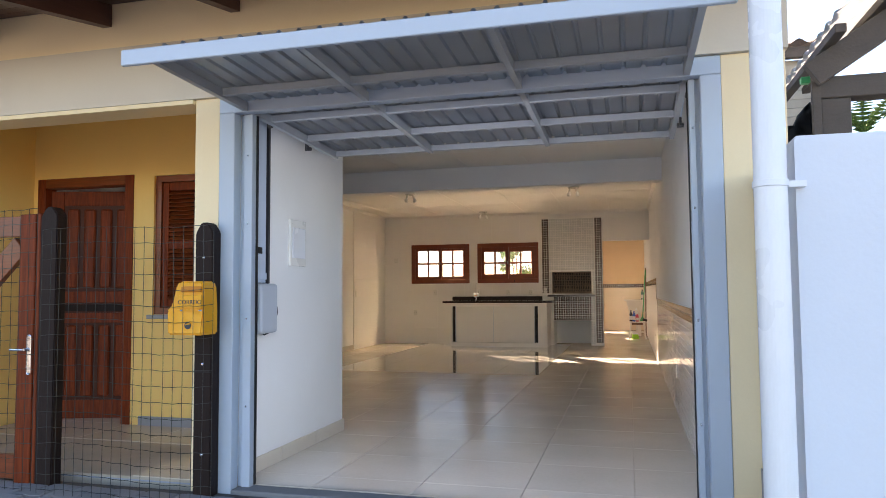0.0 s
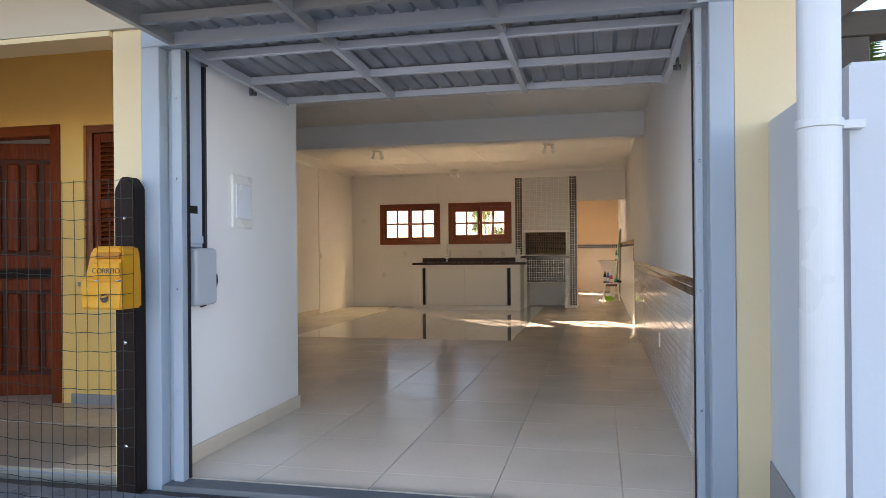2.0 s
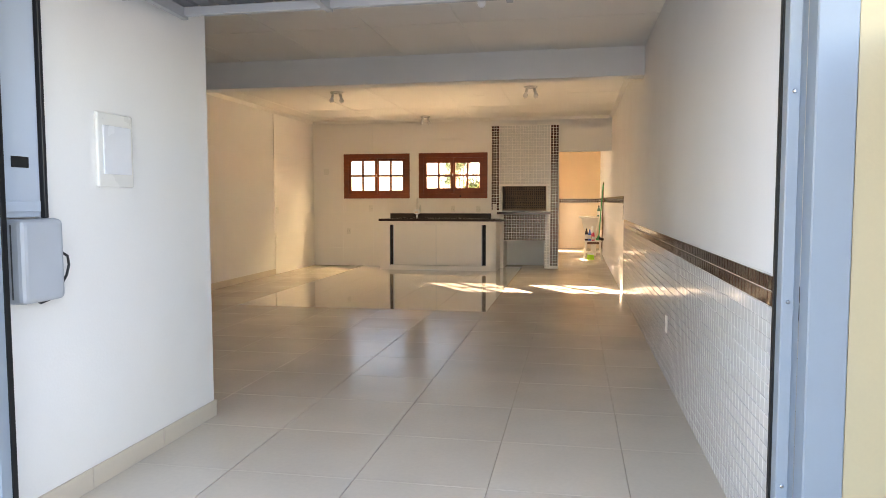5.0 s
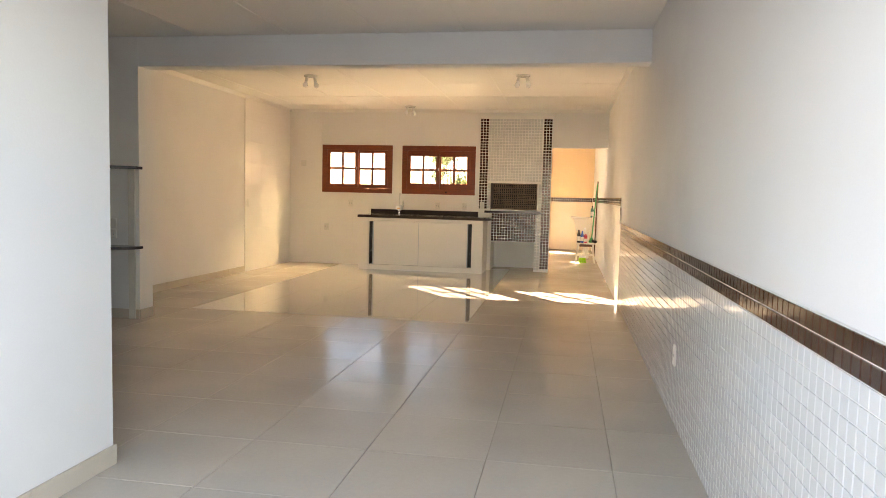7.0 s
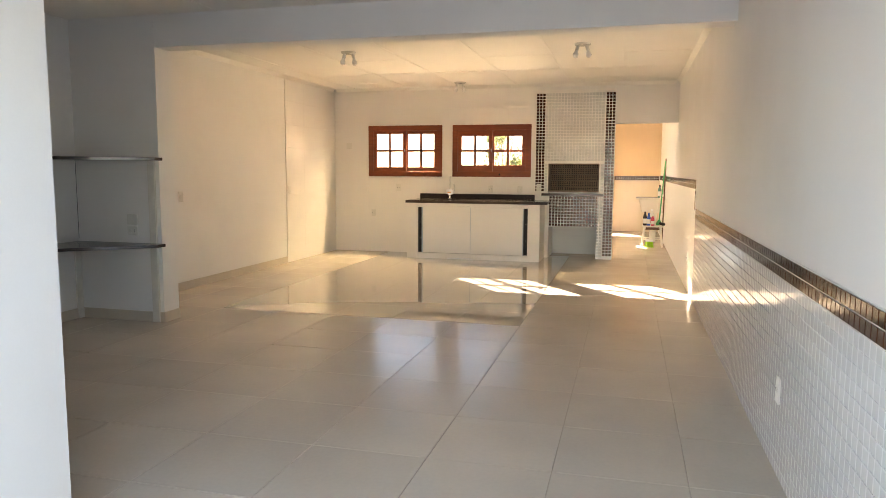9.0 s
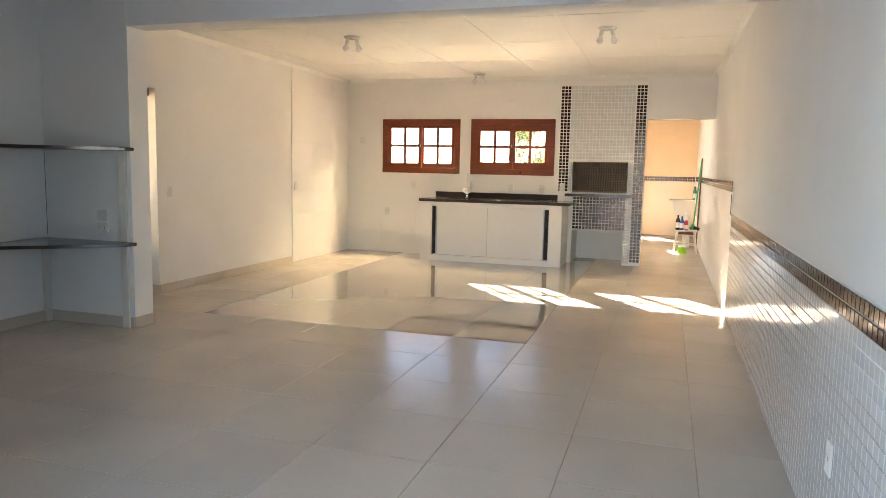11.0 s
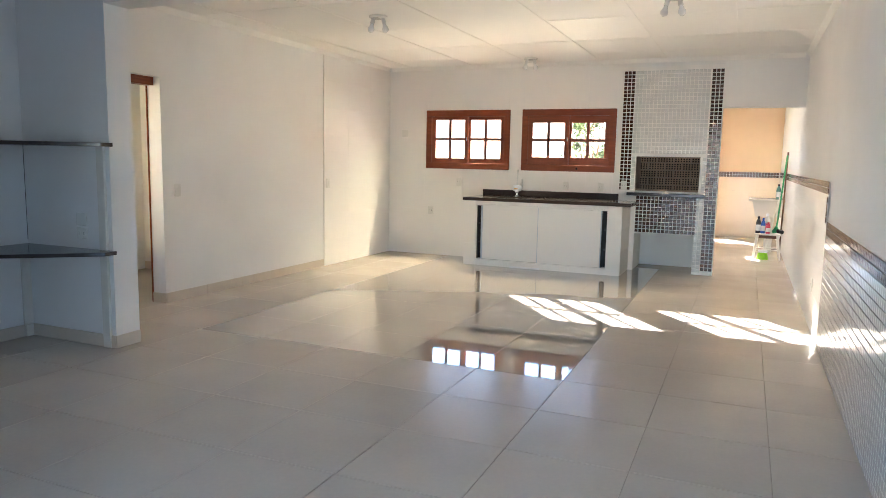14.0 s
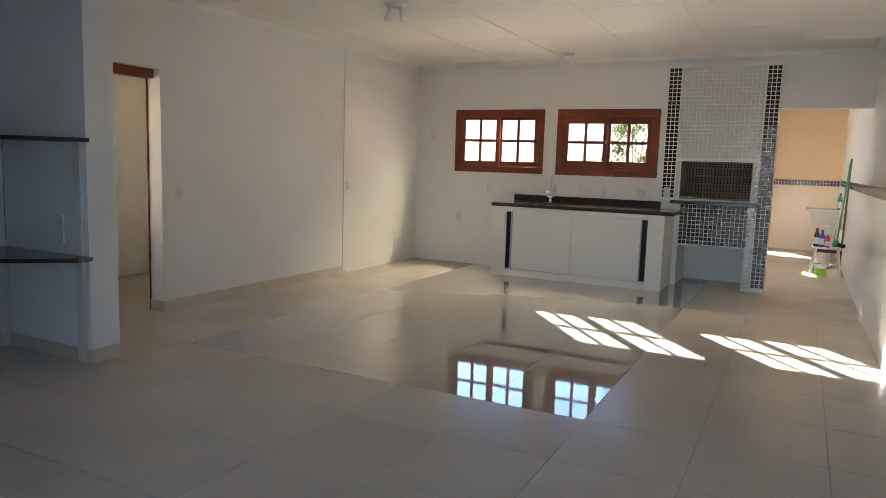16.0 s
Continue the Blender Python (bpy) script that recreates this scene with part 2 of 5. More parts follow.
# ---- mesh tools ----
def box(bm, x0, x1, y0, y1, z0, z1, bev=0.0, seg=1):
    if x1 < x0: x0, x1 = x1, x0
    if y1 < y0: y0, y1 = y1, y0
    if z1 < z0: z0, z1 = z1, z0
    r = bmesh.ops.create_cube(bm, size=1.0)
    for v in r["verts"]:
        v.co = Vector(((x0 + x1) / 2 + v.co.x * (x1 - x0), (y0 + y1) / 2 + v.co.y * (y1 - y0), (z0 + z1) / 2 + v.co.z * (z1 - z0)))
    if bev:
        es = {e for v in r["verts"] for e in v.link_edges}
        bmesh.ops.bevel(bm, geom=list(es), offset=bev, segments=seg, affect="EDGES", profile=0.5)
    return bm


def obox(bm, m, sx, sy, sz, bev=0.0):
    """A box of size sx, sy, sz centred on the pose m."""
    tmp = bmesh.new()
    box(tmp, -sx / 2, sx / 2, -sy / 2, sy / 2, -sz / 2, sz / 2, bev)
    tmp.transform(m)
    me = bpy.data.meshes.new("tmp")
    tmp.to_mesh(me)
    tmp.free()
    bm.from_mesh(me)
    bpy.data.meshes.remove(me)
    return bm


def bar(bm, a, b, w, h, bev=0.0):
    """A bar of width w and height h from a to b."""
    a, b = Vector(a), Vector(b)
    m = Matrix.Translation((a + b) / 2) @ (b - a).to_track_quat("Y", "Z").to_matrix().to_4x4()
    return obox(bm, m, w, (b - a).length, h, bev)


def rod(bm, a, b, r, r2=None, seg=12):
    a, b = Vector(a), Vector(b)
    m = Matrix.Translation((a + b) / 2) @ (b - a).to_track_quat("Z", "Y").to_matrix().to_4x4()
    bmesh.ops.create_cone(bm, cap_ends=True, segments=seg, radius1=r, radius2=r if r2 is None else r2, depth=(b - a).length, matrix=m)
    return bm


def lathe(bm, base, profile, seg=20):
    """Turns a profile of (radius, height) round a vertical axis at base."""
    rings = []
    for r, z in profile:
        rings.append([bm.verts.new((base[0] + r * math.cos(2 * math.pi * i / seg), base[1] + r * math.sin(2 * math.pi * i / seg), base[2] + z)) for i in range(seg)])
    for a, b in zip(rings, rings[1:]):
        for i in range(seg):
            bm.faces.new((a[i], a[(i + 1) % seg], b[(i + 1) % seg], b[i]))
    bm.faces.new(rings[0][::-1])
    bm.faces.new(rings[-1])
    return bm


def tube(bm, pts, r, seg=8):
    for a, b in zip(pts, pts[1:]):
        rod(bm, a, b, r, seg=seg)
    return bm


def prism(bm, pts, z0, z1):
    """An upright prism over a polygon in plan."""
    lo = [bm.verts.new((x, y, z0)) for x, y in pts]
    hi = [bm.verts.new((x, y, z1)) for x, y in pts]
    bm.faces.new(hi)
    bm.faces.new(lo[::-1])
    for i in range(len(pts)):
        j = (i + 1) % len(pts)
        bm.faces.new((lo[i], lo[j], hi[j], hi[i]))
    return bm


def extrude_profile(bm, pts, axis, a, b):
    """A prism whose cross-section lies across the axis 'x' or 'y'; pts are (u, z)."""
    def at(u, z, s):
        return (s, u, z) if axis == "x" else (u, s, z)
    lo, hi = [bm.verts.new(at(u, z, a)) for u, z in pts], [bm.verts.new(at(u, z, b)) for u, z in pts]
    bm.faces.new(lo[::-1])
    bm.faces.new(hi)
    for i in range(len(pts)):
        j = (i + 1) % len(pts)
        bm.faces.new((lo[i], lo[j], hi[j], hi[i]))
    bmesh.ops.recalc_face_normals(bm, faces=bm.faces[:])
    return bm


def world_of(ob):
    return Matrix.Translation(ob.location) if ob is not None else Matrix()


def part(name, bm, material, parent=None, label="", smooth=False):
    me = bpy.data.meshes.new(name)
    bmesh.ops.recalc_face_normals(bm, faces=bm.faces[:])
    bm.to_mesh(me)
    bm.free()
    me.materials.append(material)
    if smooth:
        me.shade_smooth()
    ob = new(name, me)
    if parent is not None:
        ob.parent = parent
        ob.matrix_parent_inverse = world_of(parent).inverted()
    if label:
        ob["label"] = label
    return ob


def thing(name, at, label, category, group="", kind=""):
    ob = new(name)
    ob.location = at
    ob.empty_display_size = 0.1
    return tagged(ob, label, category, group, kind)


def setting(name, bm, material, label, category):
    return tagged(part(name, bm, material), label, category, kind="structure")


def B(*a, **k):
    return box(bmesh.new(), *a, **k)


def wall_mesh(bm, axis, s0, s1, u0, u1, z0, z1, holes=()):
    """A wall across the axis ('y': its face runs along x) from s0 to s1 thick, with holes (u0, u1, z0, z1) right through it."""
    us = sorted({u0, u1, *(h[0] for h in holes), *(h[1] for h in holes)})
    us = [u for u in us if u0 <= u <= u1]
    for a, b in zip(us, us[1:]):
        inside = sorted([(h[2], h[3]) for h in holes if h[0] <= a + 1e-6 and h[1] >= b - 1e-6])
        z = z0
        for lo, hi in inside + [(z1, z1)]:
            if lo > z + 1e-6:
                if axis == "y":
                    box(bm, a, b, s0, s1, z, lo)
                else:
                    box(bm, s0, s1, a, b, z, lo)
            z = max(z, hi)
    return bm


def tile_mesh(name, w, h, d, cham, material):
    """One chamfered tile, lying in x and z, its face towards -y."""
    me = bpy.data.meshes.new(name)
    a, b, c, e = w / 2, h / 2, w / 2 - cham, h / 2 - cham
    v = [(-a, 0, -b), (a, 0, -b), (a, 0, b), (-a, 0, b), (-a, -d + cham * .6, -b), (a, -d + cham * .6, -b), (a, -d + cham * .6, b), (-a, -d + cham * .6, b),
         (-c, -d, -e), (c, -d, -e), (c, -d, e), (-c, -d, e)]
    f = [(8, 9, 10, 11)] + [(i, (i + 1) % 4, (i + 1) % 4 + 4, i + 4) for i in range(4)] + [(i + 4, (i + 1) % 4 + 4, (i + 1) % 4 + 8, i + 8) for i in range(4)]
    me.from_pydata(v, [], f)
    me.materials.append(material)
    return me


def piece(name, me, parent, m):
    ob = new(name, me)
    ob.parent = parent
    ob.matrix_parent_inverse = world_of(parent).inverted()
    ob.matrix_basis = m
    return ob


def joined(name, me, places, parent, label):
    """Many alike pieces as one mesh."""
    base = np.array([v.co[:] for v in me.vertices])
    faces = [tuple(p.vertices) for p in me.polygons]
    vs, fs = [], []
    for k, m in enumerate(places):
        r = np.array(m)
        vs.append(base @ r[:3, :3].T + r[:3, 3])
        fs += [tuple(i + k * len(base) for i in f) for f in faces]
    out = bpy.data.meshes.new(name)
    out.from_pydata(np.concatenate(vs).tolist(), [], fs)
    out.materials.append(me.materials[0])
    ob = new(name, out)
    ob.parent = parent
    ob.matrix_parent_inverse = world_of(parent).inverted()
    return tagged(ob, label, kind="stuff")


def lettering(name, text, size, m, material, parent):
    cu = bpy.data.curves.new(name, "FONT")
    cu.body, cu.size, cu.extrude, cu.align_x = text, size, 0.0006, "CENTER"
    tmp = new(name, cu)
    bpy.context.view_layer.update()
    me = bpy.data.meshes.new_from_object(tmp.evaluated_get(bpy.context.evaluated_depsgraph_get()))
    bpy.data.objects.remove(tmp)
    me.materials.clear()
    me.materials.append(material)
    return piece(name, me, parent, m)

# ---- plan of the house ----
XR, XL = 0.51, -5.0                 # inner faces of the long walls
YF, YB, YL = 4.88, 15.62, 21.1      # facade, kitchen wall, laundry end wall
PX, PY = -2.13, 6.56                # garage side wall and its inner end
BY0, BY1, BZ = 9.82, 10.03, 2.385    # ceiling beam
ZC1, ZC2 = 2.655, 2.70               # ceilings
W1, W2 = (-4.385, -3.118), (-2.945, -1.673)
WZ = (1.26, 2.086)
DOOR_L = (10.32, 11.165, 2.075)

# ---- ground ----
bm = bmesh.new()
S = 600
ys = [(-S, -1.05), (0.2, -0.36), (1.2, -0.30), (4.70, -0.03), (4.86, -0.03), (4.95, -0.13), (21.3, -0.20), (S, -0.9)]
for (ya, za), (yb, zb) in zip(ys, ys[1:]):
    vs = [bm.verts.new(p) for p in ((-S, ya, za), (S, ya, za), (S, yb, zb), (-S, yb, zb))]
    bm.faces.new(vs)
bmesh.ops.remove_doubles(bm, verts=bm.verts[:], dist=1e-4)
setting("ground", bm, SAND, "grey sandy ground sloping gently down to the street", "ground")
bm = bmesh.new()
vs = [bm.verts.new(p) for p in ((-60, 21.6, -0.19), (60, 21.6, -0.19), (60, 90, -0.245), (-60, 90, -0.245))]
bm.faces.new(vs)
setting("lawn", bm, GRASS, "dry sunlit lawn behind the house", "lawn")

# ---- floor slabs under the tiles ----
setting("floor", B(XL, XR, YF + 0.10, YL, -0.15, -0.006), GROUT, "cement bed with brown grout under the floor tiles", "floor")
setting("threshold", B(-2.08, 0.465, YF - 0.03, YF + 0.10, -0.15, -0.004, bev=0.006), CONCRETE, "grey cement threshold strip under the garage door", "threshold")
setting("porch_floor", B(-5.03, -2.34, 4.97, 6.40, -0.15, -0.03), GROUT, "cement bed of the entrance porch floor", "floor")

# ---- walls ----
bm = wall_mesh(bmesh.new(), "x", XR, XR + 0.17, YF + 0.02, YL + 0.2, -0.1, 2.9)
setting("wall_right", bm, WHITE, "long white painted wall with a tiled dado", "wall")
bm = wall_mesh(bmesh.new(), "x", XL - 0.16, XL, 6.565, YB + 0.17, -0.1, 2.9, [(*DOOR_L[:2], -0.1, DOOR_L[2])])
setting("wall_left", bm, WHITE, "white painted wall with a doorway", "wall")
holes = [(W1[0] + 0.06, W1[1] - 0.06, WZ[0] + 0.06, WZ[1] - 0.06), (W2[0] + 0.06, W2[1] - 0.06, WZ[0] + 0.06, WZ[1] - 0.06),
         (-1.38, -0.62, -0.1, 0.485), (-1.40, -0.60, 1.035, 1.475), (-0.40, XR, -0.1, 2.085)]
bm = wall_mesh(bmesh.new(), "y", YB, YB + 0.17, XL, XR, -0.1, 2.9, holes)
setting("wall_kitchen", bm, WHITE, "white kitchen wall with two small windows and a passage to the laundry", "wall")
bm = wall_mesh(bmesh.new(), "x", PX - 0.20, PX, YF + 0.05, PY, -0.1, 2.9)
setting("wall_garage_side", bm, WHITE, "white painted side wall beside the garage door", "wall")
HX0, HX1, HZ = -4.98, -3.98, 2.12
bm = wall_mesh(bmesh.new(), "y", 6.41, PY, -5.16, PX - 0.2, -0.1, 2.9, [(HX0, HX1, -0.1, HZ), (-3.78, -2.78, 0.92, 2.10)])
setting("wall_porch_inner", bm, WHITE, "white inner side of the entrance wall", "wall")
bm = wall_mesh(bmesh.new(), "y", 6.385, 6.408, -5.03, PX - 0.2, -0.1, 2.66, [(HX0, HX1, -0.1, HZ), (-3.78, -2.78, 0.92, 2.10)])
setting("wall_porch", bm, YELLOW, "yellow painted porch wall, its colour deepened for bounced light", "wall")
setting("wall_porch_side", B(-5.23, -5.03, YF, 6.385, -0.1, 2.9), YELLOW, "yellow painted side wall of the porch", "wall")
setting("wall_porch_return", B(PX - 0.224, PX - 0.202, 5.06, 6.383, -0.1, 2.66), YELLOW, "yellow painted return wall of the porch", "wall")
bm = B(XL, -4.13, BY0, BY1, -0.1, 2.9)
setting("wall_stub", bm, WHITE, "short white wall end carrying the ceiling beam", "wall")
setting("beam", B(-4.128, XR - 0.002, BY0 + 0.002, BY1 - 0.002, BZ, 2.9), WHITE, "white painted ceiling beam across the room", "beam")
# room behind the doorway
setting("wall_hall_far", B(-6.9, -6.75, 9.5, 14.4, -0.1, 2.9), WHITE, "white wall of the room beyond the doorway", "wall")
setting("wall_hall_back", B(-6.75, XL - 0.165, 12.6, 12.75, -0.1, 2.9), WHITE, "white side wall of the room beyond the doorway", "wall")
# the opening in this wall is unseen, added so daylight fills the room
setting("wall_hall_front", wall_mesh(bmesh.new(), "y", 9.5, 9.65, -6.75, XL - 0.165, -0.1, 2.9, [(-6.4, -5.6, 0.9, 2.1)]), WHITE, "white wall of the room beyond with an unseen opening added for daylight", "wall")
setting("floor_hall", B(-6.75, XL - 0.005, 9.65, 12.6, -0.1, -0.001), FLOOR_SATIN, "beige tiled floor of the room beyond the doorway", "floor")
setting("baseboard_hall", B(-6.748, XL - 0.17, 12.585, 12.598, 0, 0.09), SKIRT, "beige skirting of the room beyond", "skirting")
# laundry
LX = -1.7
setting("wall_laundry_end", wall_mesh(bmesh.new(), "y", YL, YL + 0.15, LX, XR, -0.1, 2.9, [(-1.5, -0.8, 0.4, 0.85)]), LAUNDRY, "beige painted end wall of the laundry", "wall")
# the wider, higher opening is an addition that lets light into the laundry
setting("wall_laundry_side", wall_mesh(bmesh.new(), "x", LX - 0.15, LX, YB + 0.172, YL + 0.15, -0.1, 2.9, [(19.8, 20.35, 1.25, 1.48), (16.85, 17.75, 1.6, 2.3)]), LAUNDRY, "beige painted side wall of the laundry with two unseen openings", "wall")

# ---- facade ----
bm = bmesh.new()
box(bm, -2.345, -2.187, YF - 0.01, 5.058, -0.1, 2.24)
setting("column_left", bm, PALE, "pale yellow painted column beside the garage door", "column")
bm = B(0.564, 0.85, YF - 0.01, YF + 0.018, -0.1, 2.238)
box(bm, 0.684, 0.85, YF + 0.0185, YF + 0.30, -0.1, 2.238)
setting("column_right", bm, PALE, "pale yellow painted strip beside the garage door", "column")
setting("facade_beam", B(-5.23, 0.86, YF - 0.04, 5.06, 2.24, 2.60), TAUPE, "taupe painted concrete beam over garage and porch", "beam")
setting("facade_beam_soffit", B(-5.03, -2.35, YF - 0.035, 5.055, 2.212, 2.238), PALE, "pale yellow underside of the porch beam", "beam")
setting("facade_upper", B(-5.23, 0.86, YF - 0.03, 5.06, 2.602, 3.05), PALE, "yellow painted wall above the beam", "wall")
setting("wall_porch_front", B(-9.0, -5.232, YF, 5.06, -0.1, 3.0), PALE, "yellow painted house front beyond the porch", "wall")
setting("ceiling_porch", B(-5.03, PX - 0.2, 5.062, 6.40, 2.662, 2.75), CEIL, "light boarded porch ceiling", "ceiling")

# ---- ceilings: boards with thin joint strips, in one mesh each ----
def ceiling(name, x0, x1, y0, y1, z, xs, ys, label):
    bm = B(x0, x1, y0, y1, z + 0.012, z + 0.05)
    ex, ey = sorted({x0, x1, *xs}), sorted({y0, y1, *ys})
    for a, b in zip(ex, ex[1:]):
        for c, d in zip(ey, ey[1:]):
            box(bm, a + 0.003, b - 0.003, c + 0.004, d - 0.004, z + random.uniform(-0.001, 0.001), z + 0.0115)
    for x in xs:
        box(bm, x - 0.014, x + 0.014, y0 + 0.002, y1 - 0.002, z - 0.006, z - 0.0015, 0.001)
    return setting(name, bm, CEIL, label, "ceiling")


ceiling("ceiling_front", XL, XR, 5.065, BY0, ZC1, [-3.52, -2.64, -1.815, -1.06, -0.29], [6.2, 7.45, 8.65], "white ceiling boards with cover strips and thin joints")
ceiling("ceiling_back", XL, XR, BY1, YB, ZC2, [-4.62, -3.70, -2.87, -1.93, -1.1, -0.26], [10.4, 11.62, 12.9, 14.05, 15.0], "white ceiling boards with cover strips and thin joints")
setting("ceiling_laundry", B(LX, XR, YB + 0.17, YL, 2.55, 2.6), CEIL, "white laundry ceiling", "ceiling")
setting("ceiling_hall", B(-6.9, XL - 0.162, 9.5, 12.75, 2.7, 2.75), CEIL, "white ceiling of the room beyond", "ceiling")
# unseen slabs added over the rooms to block light from above
setting("roof_slab", B(-7.0, 0.72, YF + 0.2, YB + 0.25, 2.92, 3.05), CLAYTILE, "unseen dark roof slab over the house, keeping light out", "roof")
setting("roof_laundry", B(-1.9, 0.72, YB + 0.252, YL + 0.2, 2.92, 3.03), CLAYTILE, "unseen dark roof slab over the laundry, keeping light out", "roof")
# coves
bm = bmesh.new()
extrude_profile(bm, [(YB - 0.001, ZC2 - 0.05), (YB - 0.045, ZC2 - 0.001), (YB - 0.001, ZC2 - 0.001)], "x", XL + 0.05, XR - 0.05)
setting("trim_cove_kitchen", bm, CEIL, "white plaster cove under the ceiling", "cove")
for nm, x, s in (("trim_cove_left", XL, 1), ("trim_cove_right", XR, -1)):
    bm = bmesh.new()
    extrude_profile(bm, [(x + s * 0.001, ZC2 - 0.05), (x + s * 0.045, ZC2 - 0.001), (x + s * 0.001, ZC2 - 0.001)], "y", BY1 + 0.002, YB - 0.05)
    setting(nm, bm, CEIL, "white plaster cove under the ceiling", "cove")

# ---- skirtings ----
def skirting(name, runs):
    root = thing(name, runs[0][0] + (0,), "beige porcelain skirting tiles along the wall", "skirting", kind="structure")
    for (a, b), (c, d) in runs:
        n = max(1, round(math.hypot(c - a, d - b) / 0.59))
        for i in range(n):
            p, q = (a + (c - a) * i / n, b + (d - b) * i / n), (a + (c - a) * (i + 1) / n, b + (d - b) * (i + 1) / n)
            g = 0.0015
            bm = bmesh.new()
            if abs(c - a) > abs(d - b):
                box(bm, min(p[0], q[0]) + g, max(p[0], q[0]) - g, b - 0.006, b + 0.006, 0.0, 0.09, 0.0015)
            else:
                box(bm, a - 0.006, a + 0.006, min(p[1], q[1]) + g, max(p[1], q[1]) - g, 0.0, 0.09, 0.0015)
            part("skirting_tile", bm, SKIRT, root)
    return root


skirting("baseboard_garage", [((PX + 0.0065, YF + 0.12), (PX + 0.0065, PY + 0.012)), ((PX, PY + 0.0065), (HX1 + 0.02, PY + 0.0065))])
skirting("baseboard_stub", [((XL + 0.013, BY0 - 0.0065), (-4.13, BY0 - 0.0065)), ((-4.13 + 0.0065, BY0 - 0.012), (-4.13 + 0.0065, BY1)), ((XL + 0.0065, PY + 0.02), (XL + 0.0065, BY0 - 0.013))])
skirting("baseboard_left", [((XL + 0.0065, DOOR_L[1]), (XL + 0.0065, 13.84)), ((XL - 0.16, DOOR_L[1] - 0.0065), (XL + 0.0065, DOOR_L[1] - 0.0065))])
setting("baseboard_porch", B(-3.98 + 0.09, PX - 0.23, 6.368, 6.384, -0.03, 0.075, bev=0.003), PLINTH, "grey painted skirting of the porch", "skirting")

# ---- kitchen tile cladding: large white tiles, slightly proud ----
def cladding(name, axis, s, u0, u1, z0, z1, tw, th, material, label, holes=(), proud=0.006):
    """Large wall tiles, each a piece, on a plane; face towards -y for axis 'y', +x for 'x+', -x for 'x-'."""
    root = thing(name, (u0, s, z0) if axis == "y" else (s, u0, z0), label, "wall tiles", kind="structure")
    u = u0
    while u < u1 - 0.01:
        ub = min(u + tw, u1)
        z = z0
        while z < z1 - 0.01:
            zb = min(z + th, z1)
            cuts = [(u, ub, z, zb)]
            for h in holes:
                nxt = []
                for a, b, c, d in cuts:
                    if h[1] <= a or h[0] >= b or h[3] <= c or h[2] >= d:
                        nxt.append((a, b, c, d))
                        continue
                    if a < h[0]: nxt.append((a, h[0], c, d))
                    if b > h[1]: nxt.append((h[1], b, c, d))
                    if c < h[2]: nxt.append((max(a, h[0]), min(b, h[1]), c, h[2]))
                    if d > h[3]: nxt.append((max(a, h[0]), min(b, h[1]), h[3], d))
                cuts = nxt
            for a, b, c, d in cuts:
                if b - a < 0.006 or d - c < 0.006:
                    continue
                g = 0.0003
                bm = bmesh.new()
                if axis == "y":
                    box(bm, a + g, b - g, s - proud, s, c + g, d - g, 0.0004)
                elif axis == "x+":
                    box(bm, s, s + proud, a + g, b - g, c + g, d - g, 0.0004)
                else:
                    box(bm, s - proud, s, a + g, b - g, c + g, d - g, 0.0004)
                part("wall_tile", bm, material, root)
            z = zb
        u = ub
    return root


cladding("wall_tiles_kitchen", "y", YB - 0.001, XL, -1.60, 0.0, ZC2 - 0.05, 0.59, 0.335, WTILE, "large white glossy wall tiles round the windows",
         [(W1[0] + 0.02, W1[1] - 0.02, WZ[0] + 0.02, WZ[1] - 0.02), (W2[0] + 0.02, W2[1] - 0.02, WZ[0] + 0.02, WZ[1] - 0.02)])
cladding("wall_tiles_left", "x+", XL + 0.001, 13.84, YB - 0.01, 0.0, ZC2 - 0.05, 0.59, 0.335, WTILE, "large white glossy tiles on the kitchen side wall", proud=0.012)
cladding("wall_tiles_laundry", "y", YL - 0.001, LX, XR, 0.0, 1.16, 0.6, 0.30, CREAM_TILE, "large cream wall tiles under a mosaic band", [(-1.51, -0.79, 0.39, 0.86)])
cladding("wall_tiles_right_far", "x-", XR - 0.001, 12.26, YL - 0.01, 0.0, 1.18, 0.6, 0.30, WTILE, "large white glossy wall tiles under a mosaic band")

